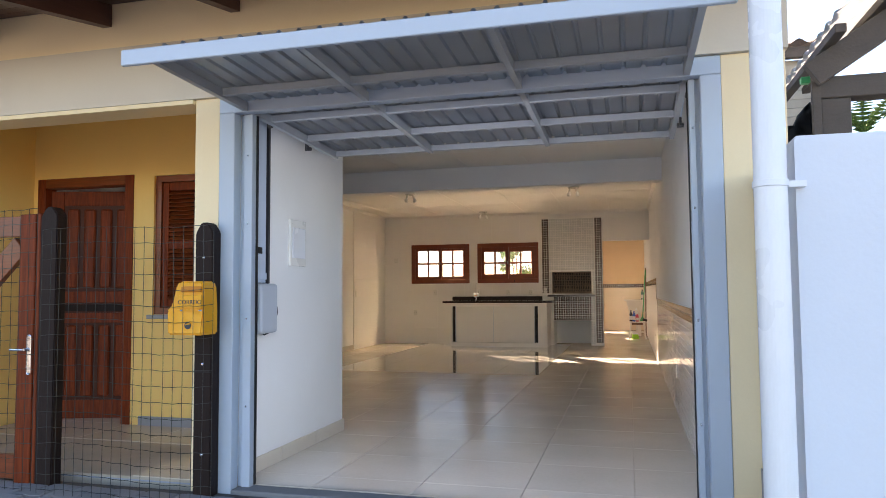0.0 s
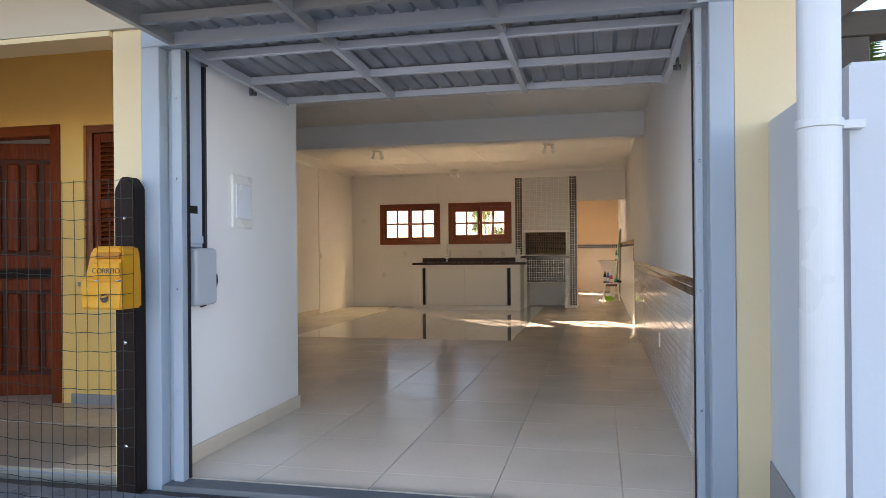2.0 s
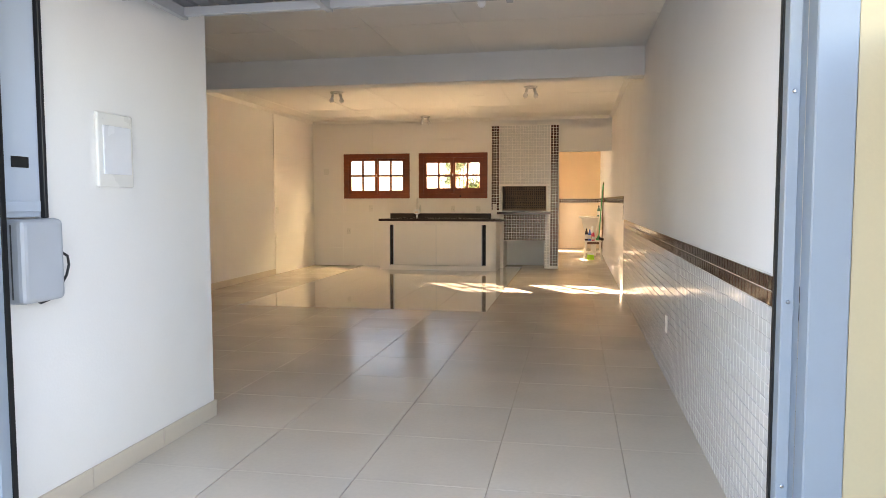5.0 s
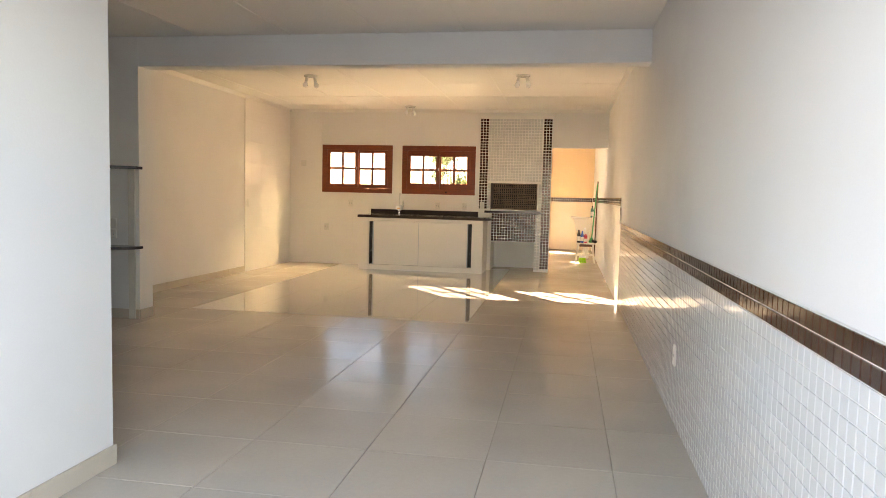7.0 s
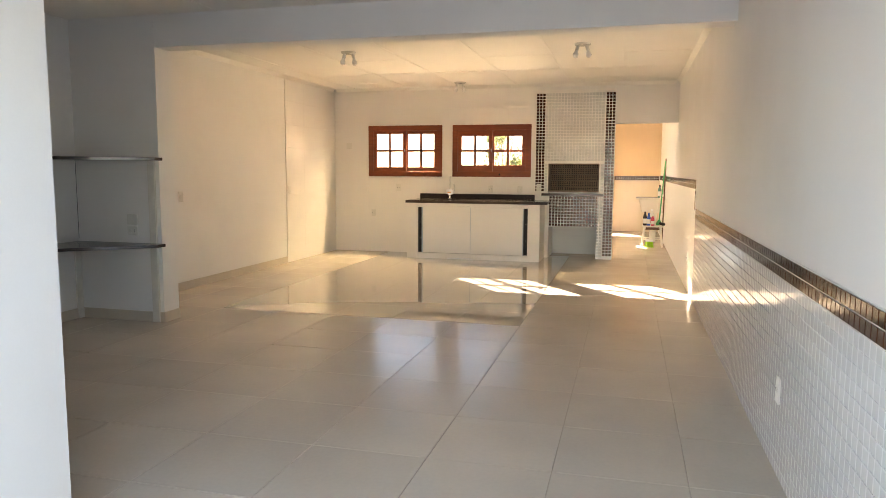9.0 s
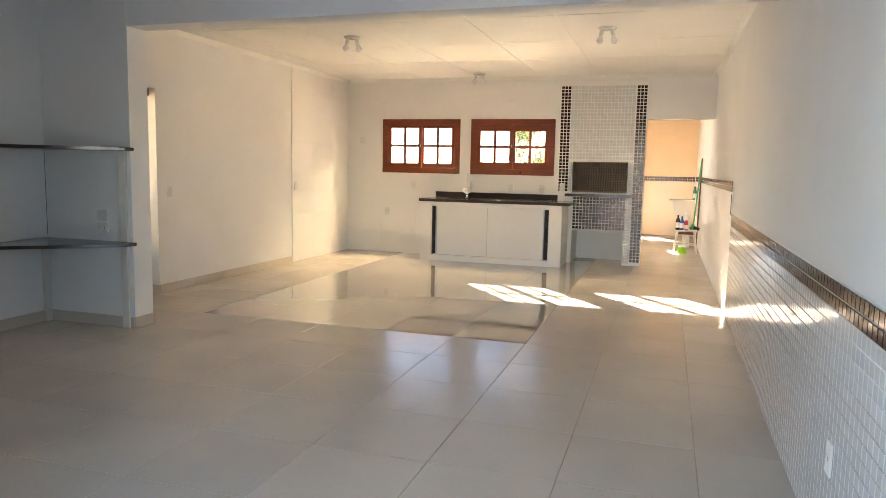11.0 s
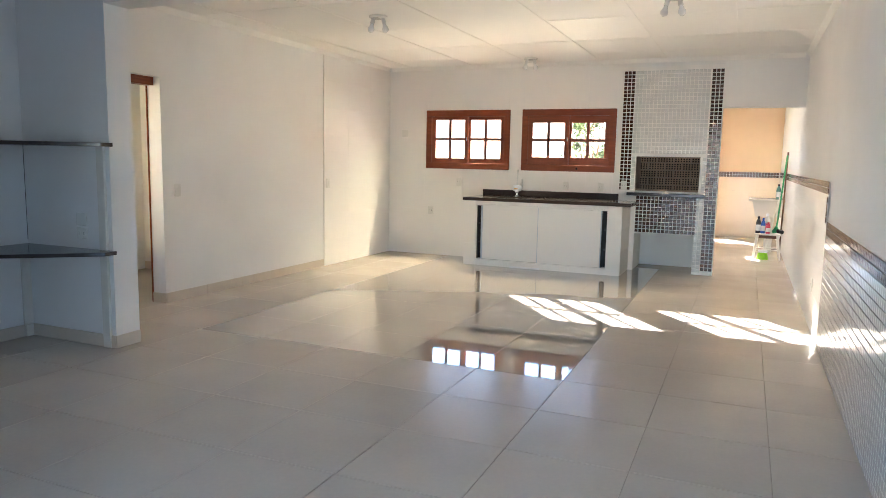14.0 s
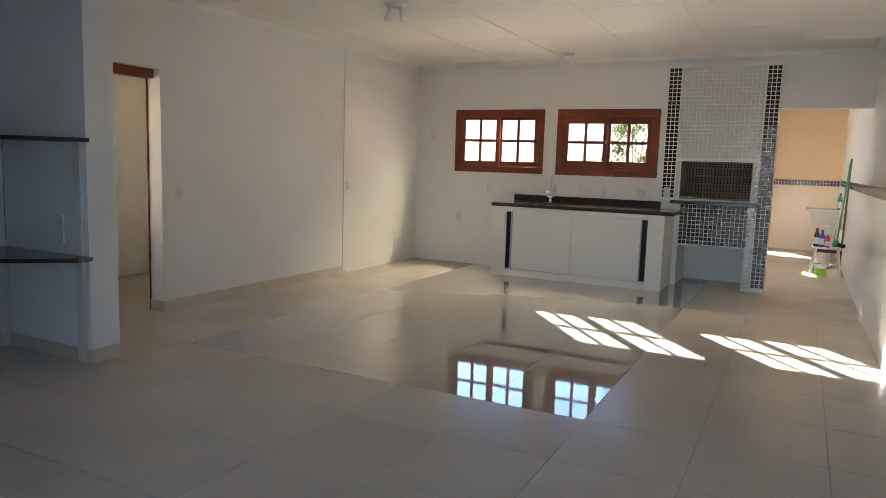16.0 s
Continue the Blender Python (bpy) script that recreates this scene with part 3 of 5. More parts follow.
# ---- kitchen windows ----
def casement(name, x0, x1, z0, z1, label, stile=0.058, top=0.052, foot=0.066):
    """A wooden window with two sashes of four panes."""
    root = thing(name, ((x0 + x1) / 2, YB, z0), label, "window", "kitchen windows", kind="structure")
    y0, y1 = YB - 0.020, YB + 0.13
    fr = part("window_frame", bmesh.new(), WOOD, root)
    bm = bmesh.new()
    w = 0.085
    box(bm, x0, x1, y0, YB - 0.002, z1 - w, z1, 0.004)
    box(bm, x0, x1, y0, YB - 0.002, z0, z0 + w, 0.004)
    box(bm, x0, x0 + w, y0, YB - 0.002, z0 + w, z1 - w, 0.004)
    box(bm, x1 - w, x1, y0, YB - 0.002, z0 + w, z1 - w, 0.004)
    box(bm, x0 + 0.061, x1 - 0.061, YB + 0.001, y1, z1 - w - 0.002, z1 - 0.061)
    box(bm, x0 + 0.061, x1 - 0.061, YB + 0.001, y1, z0 + 0.061, z0 + w + 0.002)
    box(bm, x0 + 0.061, x0 + w + 0.002, YB + 0.001, y1, z0 + w, z1 - w)
    box(bm, x1 - w - 0.002, x1 - 0.061, YB + 0.001, y1, z0 + w, z1 - w)
    bm.to_mesh(fr.data)
    bm.free()
    xm = (x0 + x1) / 2
    for k, (a, b) in enumerate(((x0 + w + 0.004, xm + 0.018), (xm - 0.018, x1 - w - 0.004))):
        yy = YB + (-0.014 if k == 0 else 0.022)
        za, zb, s = z0 + w + 0.001, z1 - w - 0.001, stile
        bm = bmesh.new()
        box(bm, a, b, yy, yy + 0.034, zb - top, zb, 0.003)
        box(bm, a, b, yy, yy + 0.034, za, za + foot, 0.003)
        box(bm, a, a + s, yy + 0.001, yy + 0.033, za + foot, zb - top, 0.003)
        box(bm, b - s, b, yy + 0.001, yy + 0.033, za + foot, zb - top, 0.003)
        sash = part("sash", bm, WOOD, root)
        bm = bmesh.new()
        xm2, zm = (a + b) / 2, (za + foot + zb - top) / 2
        box(bm, xm2 - 0.020, xm2 + 0.020, yy + 0.004, yy + 0.030, za + foot, zb - top, 0.002)
        box(bm, a + s, b - s, yy + 0.005, yy + 0.029, zm - 0.020, zm + 0.020, 0.002)
        part("glazing_bars", bm, WOOD, sash)
        for c, d in ((a + s, xm2 - 0.011), (xm2 + 0.011, b - s)):
            for e, f in ((za + foot, zm - 0.011), (zm + 0.011, zb - top)):
                p = part("pane", B(c, d, yy + 0.015, yy + 0.018, e, f), GLASS, sash)
                p.visible_shadow = False
    bm = bmesh.new()
    rod(bm, (xm, YB - 0.010, (z0 + z1) / 2), (xm, YB - 0.028, (z0 + z1) / 2), 0.009)
    obox(bm, pose(xm, YB - 0.029, (z0 + z1) / 2 + 0.012), 0.014, 0.006, 0.05, 0.002)
    part("latch", bm, CHROME, root, "small chrome window latch")
    return root


casement("window_1", *W1, *WZ, "red-brown wooden window with two four-pane sashes")
casement("window_2", *W2, *WZ, "red-brown wooden window with two four-pane sashes, a shrub outside", 0.062, 0.095, 0.10)
knot = bmesh.new()
lathe(knot, (0, 0, 0), [(0.012, 0), (0.015, 0.004), (0.008, 0.012)], 12)
knot.transform(pose(-2.17, YB - 0.021, WZ[0] + 0.04, 90))
part("peg", knot, DARKWOOD, bpy.data.objects["window_2"], "dark round knob on the frame")


# ---- small wall plates ----
def plate(name, m, w, h, kind, label):
    """A wall plate lying in x and z, facing -y before the pose m."""
    root = thing(name, m.translation, label, "socket" if kind != "switch" else "switch")
    rot = m.to_3x3().to_4x4()
    full = Matrix.Translation(m.translation) @ rot
    bm = B(-w / 2, w / 2, -0.009, 0, -h / 2, h / 2, bev=0.004, seg=2)
    bm.transform(full)
    part("cover", bm, PLASTIC, root)
    if kind == "switch":
        bm = B(-w * 0.2, w * 0.2, -0.013, -0.008, -h * 0.24, h * 0.24, bev=0.002)
        bm.transform(full)
        part("rocker", bm, PLASTIC, root)
    elif kind == "socket":
        for s in (-1, 1):
            bm = B(s * w * 0.22 - 0.012, s * w * 0.22 + 0.012, -0.011, -0.008, -0.016, 0.016, bev=0.002)
            bm.transform(full)
            f = part("outlet_face", bm, PLASTIC, root)
            bm = bmesh.new()
            for dz in (-0.007, 0, 0.007):
                box(bm, s * w * 0.22 - 0.002, s * w * 0.22 + 0.002, -0.0118, -0.0105, dz - 0.002, dz + 0.002)
            bm.transform(full)
            part("pin_holes", bm, DARKGREY, f)
    return root


FRONT = YB - 0.0075
for nm, x, z in (("wall_socket", -3.86, 1.075), ("wall_socket", -4.30, 0.65), ("wall_socket", -2.31, 1.065), ("wall_socket", -1.84, 1.065)):
    plate(nm, pose(x, FRONT, z), 0.078, 0.118, "socket", "white plastic wall socket on the kitchen tiles")
plate("wall_socket", pose(-1.535, YB - 0.052, 1.10), 0.078, 0.118, "socket", "white plastic socket on the dark mosaic strip")
plate("blank_plate", pose(-4.73, FRONT, 1.76), 0.10, 0.10, "blank", "white blank cover plate on the kitchen tiles")
plate("light_switch", pose(XL + 0.0005, 11.34, 1.05, 0, 0, 90), 0.078, 0.118, "switch", "white light switch beside the doorway")
plate("light_switch", pose(XL + 0.0135, 13.93, 1.06, 0, 0, 90), 0.078, 0.118, "switch", "white light switch on the kitchen side wall")
plate("wall_socket", pose(XR - 0.009, 7.86, 0.38, 0, 0, -90), 0.078, 0.118, "socket", "white wall socket on the white mosaic dado")
plate("wall_socket", pose(XR - 0.009, 12.95, 0.38, 0, 0, -90), 0.078, 0.118, "socket", "white wall socket on the tiled wall")
plate("wall_socket", pose(-4.42, BY0 - 0.0005, 0.81, 0, 0, 0), 0.105, 0.08, "socket", "grey-white double socket above the corner shelf")
plate("blank_plate", pose(-4.42, BY0 - 0.0005, 0.91, 0, 0, 0), 0.105, 0.09, "blank", "grey blank plate above the double socket")

# ---- kitchen base unit ----
CX0, CX1, CY = -3.505, -1.436, 14.936
root = thing("kitchen_cabinet", (CX0, CY, 0), "white tiled kitchen base with two sliding white doors", "cabinet")
bm = bmesh.new()
box(bm, CX0, CX0 + 0.165, CY + 0.006, YB - 0.009, 0.0, 0.856)
box(bm, CX1 - 0.17, CX1 - 0.006, CY + 0.006, YB - 0.009, 0.0, 0.856)
box(bm, CX0 + 0.165, CX1 - 0.17, CY + 0.012, YB - 0.009, 0.0, 0.065)
box(bm, CX0 + 0.165, CX1 - 0.17, CY + 0.012, CY + 0.10, 0.815, 0.856)
box(bm, CX0 + 0.165, CX1 - 0.17, YB - 0.03, YB - 0.009, 0.065, 0.856)
part("carcass", bm, WHITE, root)
for x0, x1 in ((CX0, CX0 + 0.165), (CX1 - 0.17, CX1)):
    for z0, z1 in ((0.0, 0.29), (0.292, 0.572), (0.574, 0.856)):
        part("wall_tile", B(x0 + 0.001, x1 - 0.0075, CY, CY + 0.0055, z0 + 0.001, z1, bev=0.001), WTILE, root)
for y0, y1 in ((CY, CY + 0.34), (CY + 0.342, YB - 0.01)):
    for z0, z1 in ((0.0, 0.29), (0.292, 0.572), (0.574, 0.856)):
        part("wall_tile", B(CX1 - 0.0058, CX1, y0 + 0.001, y1, z0 + 0.001, z1, bev=0.001), WTILE, root)
ox0, ox1 = CX0 + 0.166, CX1 - 0.171
bm = bmesh.new()
box(bm, ox0, ox1, CY + 0.014, CY + 0.085, 0.066, 0.084, 0.002)
box(bm, ox0, ox1, CY + 0.014, CY + 0.085, 0.796, 0.814, 0.002)
box(bm, ox0, ox0 + 0.012, CY + 0.014, CY + 0.085, 0.084, 0.796, 0.002)
box(bm, ox1 - 0.012, ox1, CY + 0.014, CY + 0.085, 0.084, 0.796, 0.002)
part("door_track", bm, LAMINATE, root)
part("sliding_door", B(ox0 + 0.07, (ox0 + ox1) / 2 + 0.03, CY + 0.052, CY + 0.070, 0.086, 0.794, bev=0.002), LAMINATE, root)
part("sliding_door", B((ox0 + ox1) / 2 - 0.02, ox1 - 0.075, CY + 0.024, CY + 0.042, 0.086, 0.794, bev=0.002), LAMINATE, root)
for x0, x1 in ((ox0 + 0.068, ox0 + 0.082), (ox1 - 0.088, ox1 - 0.074)):
    part("edge_profile", B(x0, x1, CY + 0.018, CY + 0.050, 0.087, 0.793, bev=0.002), STEEL, root, "light grey aluminium edge profile")
# near-black sheets put the shade of the cupboard into the door gaps
for a, c in ((ox0 + 0.0125, ox0 + 0.0675), (ox1 - 0.0735, ox1 - 0.0125)):
    part("gap_shade", B(a, c, CY + 0.09, CY + 0.095, 0.086, 0.794), DARKGREY, root, "dark sheet for the shade inside the cupboard")
    bm = bmesh.new()
    box(bm, a - 0.0004, a + 0.0006, CY + 0.03, CY + 0.09, 0.086, 0.794)
    box(bm, c - 0.0006, c + 0.0004, CY + 0.045, CY + 0.09, 0.086, 0.794)
    part("gap_side_shade", bm, DARKGREY, root, "dark strips for the shade on the sides of the door gap")
for x in (ox0 + 0.03, ox1 - 0.035):
    for z in (0.30, 0.55):
        part("shelf_edge", B(x - 0.02, x + 0.02, CY + 0.075, CY + 0.089, z, z + 0.012, bev=0.003), IRON, root, "grey shelf end in the gap")
part("edge_profile", B((ox0 + ox1) / 2 - 0.026, (ox0 + ox1) / 2 - 0.0205, CY + 0.022, CY + 0.044, 0.087, 0.793), STEEL, root, "light grey aluminium edge profile")
part("plinth_strip", B(-2.85, -2.45, CY - 0.012, CY - 0.002, 0.0, 0.022, bev=0.003), PVC, root, "white strip lying along the base")

root = thing("kitchen_worktop", (CX0, CY, 0.857), "dark brown granite worktop with a low splashback", "worktop")
bm = bmesh.new()
box(bm, CX0 - 0.02, CX0 + 0.34, CY - 0.012, YB - 0.009, 0.858, 0.900, 0.004, 2)
box(bm, CX0 + 0.34, CX0 + 0.80, CY - 0.012, CY + 0.12, 0.858, 0.900, 0.004, 2)
box(bm, CX0 + 0.34, CX0 + 0.80, CY + 0.50, YB - 0.009, 0.858, 0.900, 0.004, 2)
box(bm, CX0 + 0.80, CX1 + 0.10, CY - 0.012, YB - 0.009, 0.858, 0.900, 0.004, 2)
part("slab", bm, GRANITE, root)
part("splashback", B(CX0 + 0.02, -1.602, YB - 0.034, YB - 0.0085, 0.901, 0.985, bev=0.003), GRANITE, root)
bm = bmesh.new()
x0, x1, y0, y1 = CX0 + 0.335, CX0 + 0.805, CY + 0.115, CY + 0.505
box(bm, x0, x1, y0, y1, 0.735, 0.742)
box(bm, x0, x0 + 0.006, y0, y1, 0.742, 0.857)
box(bm, x1 - 0.006, x1, y0, y1, 0.742, 0.857)
box(bm, x0 + 0.006, x1 - 0.006, y0, y0 + 0.006, 0.742, 0.857)
box(bm, x0 + 0.006, x1 - 0.006, y1 - 0.006, y1, 0.742, 0.857)
part("sink_bowl", bm, CHROME, root, "stainless steel sink bowl")

tx, ty = -2.96, YB - 0.10
root = thing("kitchen_tap", (tx, ty, 0.90), "white and chrome kitchen tap with a water filter", "tap")
bm = lathe(bmesh.new(), (tx, ty, 0.901), [(0.028, 0), (0.028, 0.012), (0.017, 0.02), (0.015, 0.05), (0.03, 0.06), (0.03, 0.075)], 16)
part("base", bm, CHROME, root, smooth=False)
bm = lathe(bmesh.new(), (tx, ty, 0.976), [(0.035, 0), (0.062, 0.012), (0.066, 0.045), (0.058, 0.075), (0.03, 0.085)], 20)
part("filter_body", bm, PVC, root, "white plastic filter body", smooth=True)
bm = rod(bmesh.new(), (tx, ty, 1.06), (tx, ty, 1.24), 0.010)
bm = rod(bm, (tx, ty, 1.24), (tx + 0.01, ty - 0.02, 1.265), 0.010)
part("spout", bm, MILK, root, "clear upright spout")
bm = lathe(bmesh.new(), (tx + 0.06, ty + 0.01, 1.03), [(0.016, 0), (0.019, 0.05), (0.012, 0.09), (0.012, 0.11)], 14)
part("handle", bm, MILK, root, "clear tap handle")
bm = obox(bmesh.new(), pose(tx, ty - 0.066, 1.01), 0.05, 0.003, 0.012)
part("label_strip", bm, MAILY, root, "small brownish label strip")

# ---- barbecue ----
QY = YB - 0.04                       # mosaic grout face
q = thing("barbecue", (-1.0, QY, 0), "built-in barbecue clad in white and dark brown mosaic", "barbecue")
TOPQ = 2.60
for nm, x0, x1, z0, z1 in (("left_front", -1.60, -1.40, 1.0, TOPQ), ("right_front", -0.62, -0.40, 0.4855, TOPQ), ("hood_front", -1.40, -0.6205, 1.475, TOPQ),
                           ("apron", -1.38, -0.6205, 0.485, 0.972), ("left_leg", -1.475, -1.3805, 0.0, 0.972), ("right_leg", -0.645, -0.40, 0.0, 0.485)):
    part(nm, B(x0, x1, QY, YB - 0.002, z0, z1), MGROUT, q)
bm = bmesh.new()       # firebox
box(bm, -1.44, -1.395, YB - 0.001, YB + 0.52, 1.0, 1.52)
box(bm, -0.605, -0.56, YB - 0.001, YB + 0.52, 1.0, 1.52)
box(bm, -1.44, -0.56, YB + 0.42, YB + 0.52, 1.0, 1.52)
box(bm, -1.394, -0.606, YB - 0.001, YB + 0.42, 1.471, 1.52)
box(bm, -1.40, -0.60, YB - 0.001, YB + 0.42, 0.98, 1.012)
part("firebox", bm, MORTAR, q, "sooty mortar lined firebox")
bm = bmesh.new()       # store under the grill
box(bm, -1.42, -1.376, YB - 0.03, YB + 0.62, 0.0, 0.52)
box(bm, -0.624, -0.58, YB - 0.001, YB + 0.62, 0.0, 0.52)
box(bm, -1.40, -0.60, YB + 0.60, YB + 0.64, 0.0, 0.52)
box(bm, -1.374, -0.626, YB - 0.001, YB + 0.60, 0.482, 0.52)
part("wood_store", bm, WHITE, q, "white plastered niche under the grill")
part("stone_shelf", B(-1.49, -0.545, YB - 0.10, YB + 0.02, 0.975, 1.012, bev=0.004, seg=2), GRANITE, q, "dark granite shelf before the grill")
bm = bmesh.new()
for i in range(4):
    box(bm, -1.395 + i * 0.2, -1.205 + i * 0.2, YB + 0.05, YB + 0.10, 1.013, 1.06, 0.004)
part("front_bricks", bm, BRICK, q, "low kerb of sooty bricks")
bw, bh = 0.215, 0.098
hole_pts = [(-0.085 + 0.034 * i, -0.028 + 0.028 * j) for i in range(6) for j in range(3)]
for r in range(5):
    x = -1.40 - (0.11 if r % 2 else 0.0)
    while x < -0.60:
        a, b = max(x + 0.004, -1.398), min(x + bw - 0.004, -0.602)
        z0 = 1.013 + r * bh
        z1 = min(z0 + bh - 0.008, 1.474)
        if b - a > 0.02 and z1 - z0 > 0.02:
            br = part("brick", B(a, b, YB + 0.395, YB + 0.419, z0, z1, bev=0.002), BRICK, q)
            # black discs on the brick face, the shade of its holes as colour
            bm = bmesh.new()
            for hx, hz in hole_pts:
                cx, cz = x + bw / 2 + hx, z0 + bh / 2 - 0.004 + hz
                if a + 0.012 < cx < b - 0.012 and cz < z1 - 0.012:
                    rod(bm, (cx, YB + 0.3935, cz), (cx, YB + 0.398, cz), 0.0105, seg=10)
            if len(bm.verts):
                part("hole_pattern", bm, HOLE, br, "dark discs for the shaded round holes of the brick")
        x += bw

P = 0.0472
MW = tile_mesh("mosaic_tile_white", P - 0.006, P - 0.006, 0.006, 0.006, MOSAIC_W)
MB = tile_mesh("mosaic_tile_brown", P - 0.009, P - 0.009, 0.006, 0.006, MOSAIC_B)
near, far_w, far_b = 0, [], []


def mosaic_xz(x0, cols, z0, z1, mesh, single):
    global near
    n = int((z1 - z0) / P + 0.3)
    for i in range(cols):
        for j in range(n):
            m = Matrix.Translation((x0 + (i + 0.5) * P, QY, z1 - (j + 0.5) * P)) @ pose(0, 0, 0, random.uniform(-1.6, 1.6), 0, random.uniform(-1.6, 1.6))
            if single and near < 300:
                piece("mosaic_tile", mesh, q, m)
                near += 1
            else:
                (far_w if mesh is MW else far_b).append(m)


mosaic_xz(-1.375, 16, 0.487, 0.972, MB, True)
mosaic_xz(-0.545, 3, 0.02, 2.55, MB, True)
mosaic_xz(-0.645, 2, 0.02, 0.972, MW, True)
mosaic_xz(-1.598, 3, 1.02, 2.55, MB, False)
mosaic_xz(-1.455, 1, 1.02, 1.475, MW, False)
mosaic_xz(-0.595, 1, 1.02, 1.475, MW, False)
mosaic_xz(-1.455, 19, 1.482, 2.55, MW, False)
joined("mosaic_white", MW, far_w, q, "small white glossy mosaic tiles")
joined("mosaic_brown", MB, far_b, q, "small dark brown glossy mosaic tiles")

# ---- dado on the long wall ----
d = thing("dado", (XR, 8.0, 0), "white mosaic dado topped by two rows of brown tiles", "wall tiles", kind="structure")
ST = 12.24
part("grout_bed", B(XR - 0.004, XR - 0.0005, YF + 0.14, ST, 0.0, 0.978), MGROUT, d)
part("grout_bed", B(XR - 0.012, XR - 0.0075, ST, YL - 0.012, 1.178, 1.272), MGROUT, d)
part("grout_bed", B(XR - 0.013, XR - 0.0075, ST - 0.004, ST + 0.05, 0.93, 1.178), MGROUT, d)
PD = 0.0515
DW = tile_mesh("dado_tile_white", PD - 0.004, PD - 0.004, 0.005, 0.002, MOSAIC_W)
DB = tile_mesh("dado_tile_brown", PD - 0.005, PD - 0.005, 0.006, 0.002, MOSAIC_B)
R90 = pose(0, 0, 0, 0, 0, -90)
rows_w = int(0.865 / PD)
rest_w, rest_b, nw, nb = [], [], 0, 0
ny = int((ST - YF - 0.14) / PD)
for i in range(ny):
    y = ST - (i + 0.5) * PD
    for j in range(rows_w + 3):
        z = 0.976 - (j + 0.5) * PD
        if z < 0.015:
            continue
        brown = j < 2
        m = Matrix.Translation((XR - 0.0035, y, z)) @ R90 @ pose(0, 0, 0, random.uniform(-0.35, 0.35), 0, random.uniform(-0.35, 0.35))
        if 6.6 < y < 7.6 and not brown and nw < 300:
            piece("mosaic_tile", DW, d, m)
            nw += 1
        elif brown and 6.2 < y < 12.3 and nb < 300:
            piece("brown_tile", DB, d, m)
            nb += 1
        else:
            (rest_b if brown else rest_w).append(m)
for i in range(int((YL - ST) / PD)):
    for z in (1.20, 1.25):
        rest_b.append(Matrix.Translation((XR - 0.0115, ST + (i + 0.5) * PD, z)) @ R90)
for j in range(4):
    rest_b.append(Matrix.Translation((XR - 0.0125, ST + 0.023, 0.985 + j * 0.05)) @ R90)
joined("mosaic_white", DW, rest_w, d, "small white glossy mosaic tiles")
joined("mosaic_brown", DB, rest_b, d, "small dark brown glossy mosaic tiles")
e = thing("laundry_band", (0, YL, 1.17), "dark mosaic band round the laundry wall", "wall tiles", kind="structure")
part("grout_bed", B(-0.70, XR - 0.013, YL - 0.010, YL - 0.0015, 1.162, 1.262), MGROUT, e)
joined("mosaic_brown", DB, [Matrix.Translation((XR - 0.05 - i * PD, YL - 0.0095, z)) for i in range(22) for z in (1.187, 1.237)], e, "small dark brown mosaic tiles")

# ---- corner shelves ----
root = thing("corner_shelf", (XL, BY0, 0), "corner shelf with two dark brown boards on white supports", "shelf")
for z in (0.702, 1.452):
    bm = prism(bmesh.new(), [(XL + 0.002, BY0 - 0.002), (XL + 0.002, BY0 - 0.84), (XL + 0.08, BY0 - 0.80), (-4.47, BY0 - 0.43), (-4.09, BY0 - 0.10), (-4.09, BY0 - 0.002)], z - 0.026, z)
    bmesh.ops.bevel(bm, geom=bm.edges[:], offset=0.003, segments=1, affect="EDGES")
    part("shelf_board", bm, GRANITE, root)
part("upright", B(-4.235, -4.165, BY0 - 0.024, BY0 - 0.001, 0.0, 0.675, bev=0.003), STOOLW, root, "white painted upright board")
part("upright", B(-4.235, -4.165, BY0 - 0.024, BY0 - 0.001, 0.703, 1.425, bev=0.003), STOOLW, root, "white painted upright board")
part("upright", B(XL + 0.001, XL + 0.022, BY0 - 0.075, BY0 - 0.004, 0.09, 0.675, bev=0.003), STOOLW, root, "white painted upright board")
part("foot", B(XL + 0.001, XL + 0.03, BY0 - 0.07, BY0 - 0.008, 0.0, 0.089, bev=0.003), STOOLW, root)
part("upright", B(XL + 0.001, XL + 0.022, BY0 - 0.80, BY0 - 0.73, 0.0, 0.675, bev=0.003), STOOLW, root, "white painted upright board")
part("seam", B(XL + 0.0005, XL + 0.003, BY0 - 0.003, BY0 - 0.0005, 0.728, 1.425), DARKGREY, root, "dark seam in the corner")


# ---- ceiling spots ----
def ceiling_spot(x, y, z, turn, pair=2):
    root = thing("ceiling_spot", (x, y, z), "white two-lamp ceiling spotlight with bare bulbs", "ceiling lamp", "ceiling spotlights")
    bm = lathe(bmesh.new(), (x, y, z - 0.022), [(0.072, 0), (0.085, 0.006), (0.085, 0.0215)], 24)
    part("base", bm, PLASTIC, root)
    for s in (-1, 1) if pair == 2 else (0,):
        dx, dy = math.cos(turn) * 0.045 * s, math.sin(turn) * 0.045 * s
        lean = Vector((dx * 0.5, dy * 0.5, -0.10))
        a = Vector((x + dx, y + dy, z - 0.02))
        part("holder", rod(bmesh.new(), a, a + lean * 0.5, 0.017, 0.020, 14), PLASTIC, root)
        bm = bmesh.new()
        m = Matrix.Translation(a + lean * 0.5) @ (-lean).to_track_quat("-Z", "Y").to_matrix().to_4x4()
        lathe(bm, (0, 0, 0), [(0.012, -0.002), (0.016, 0.015), (0.028, 0.04), (0.030, 0.055), (0.024, 0.072), (0.010, 0.082)], 16)
        bm.transform(Matrix.Translation(a + lean * 0.5) @ lean.to_track_quat("Z", "Y").to_matrix().to_4x4())
        part("bulb", bm, BULB, root, "clear bare bulb", smooth=True)
    return root


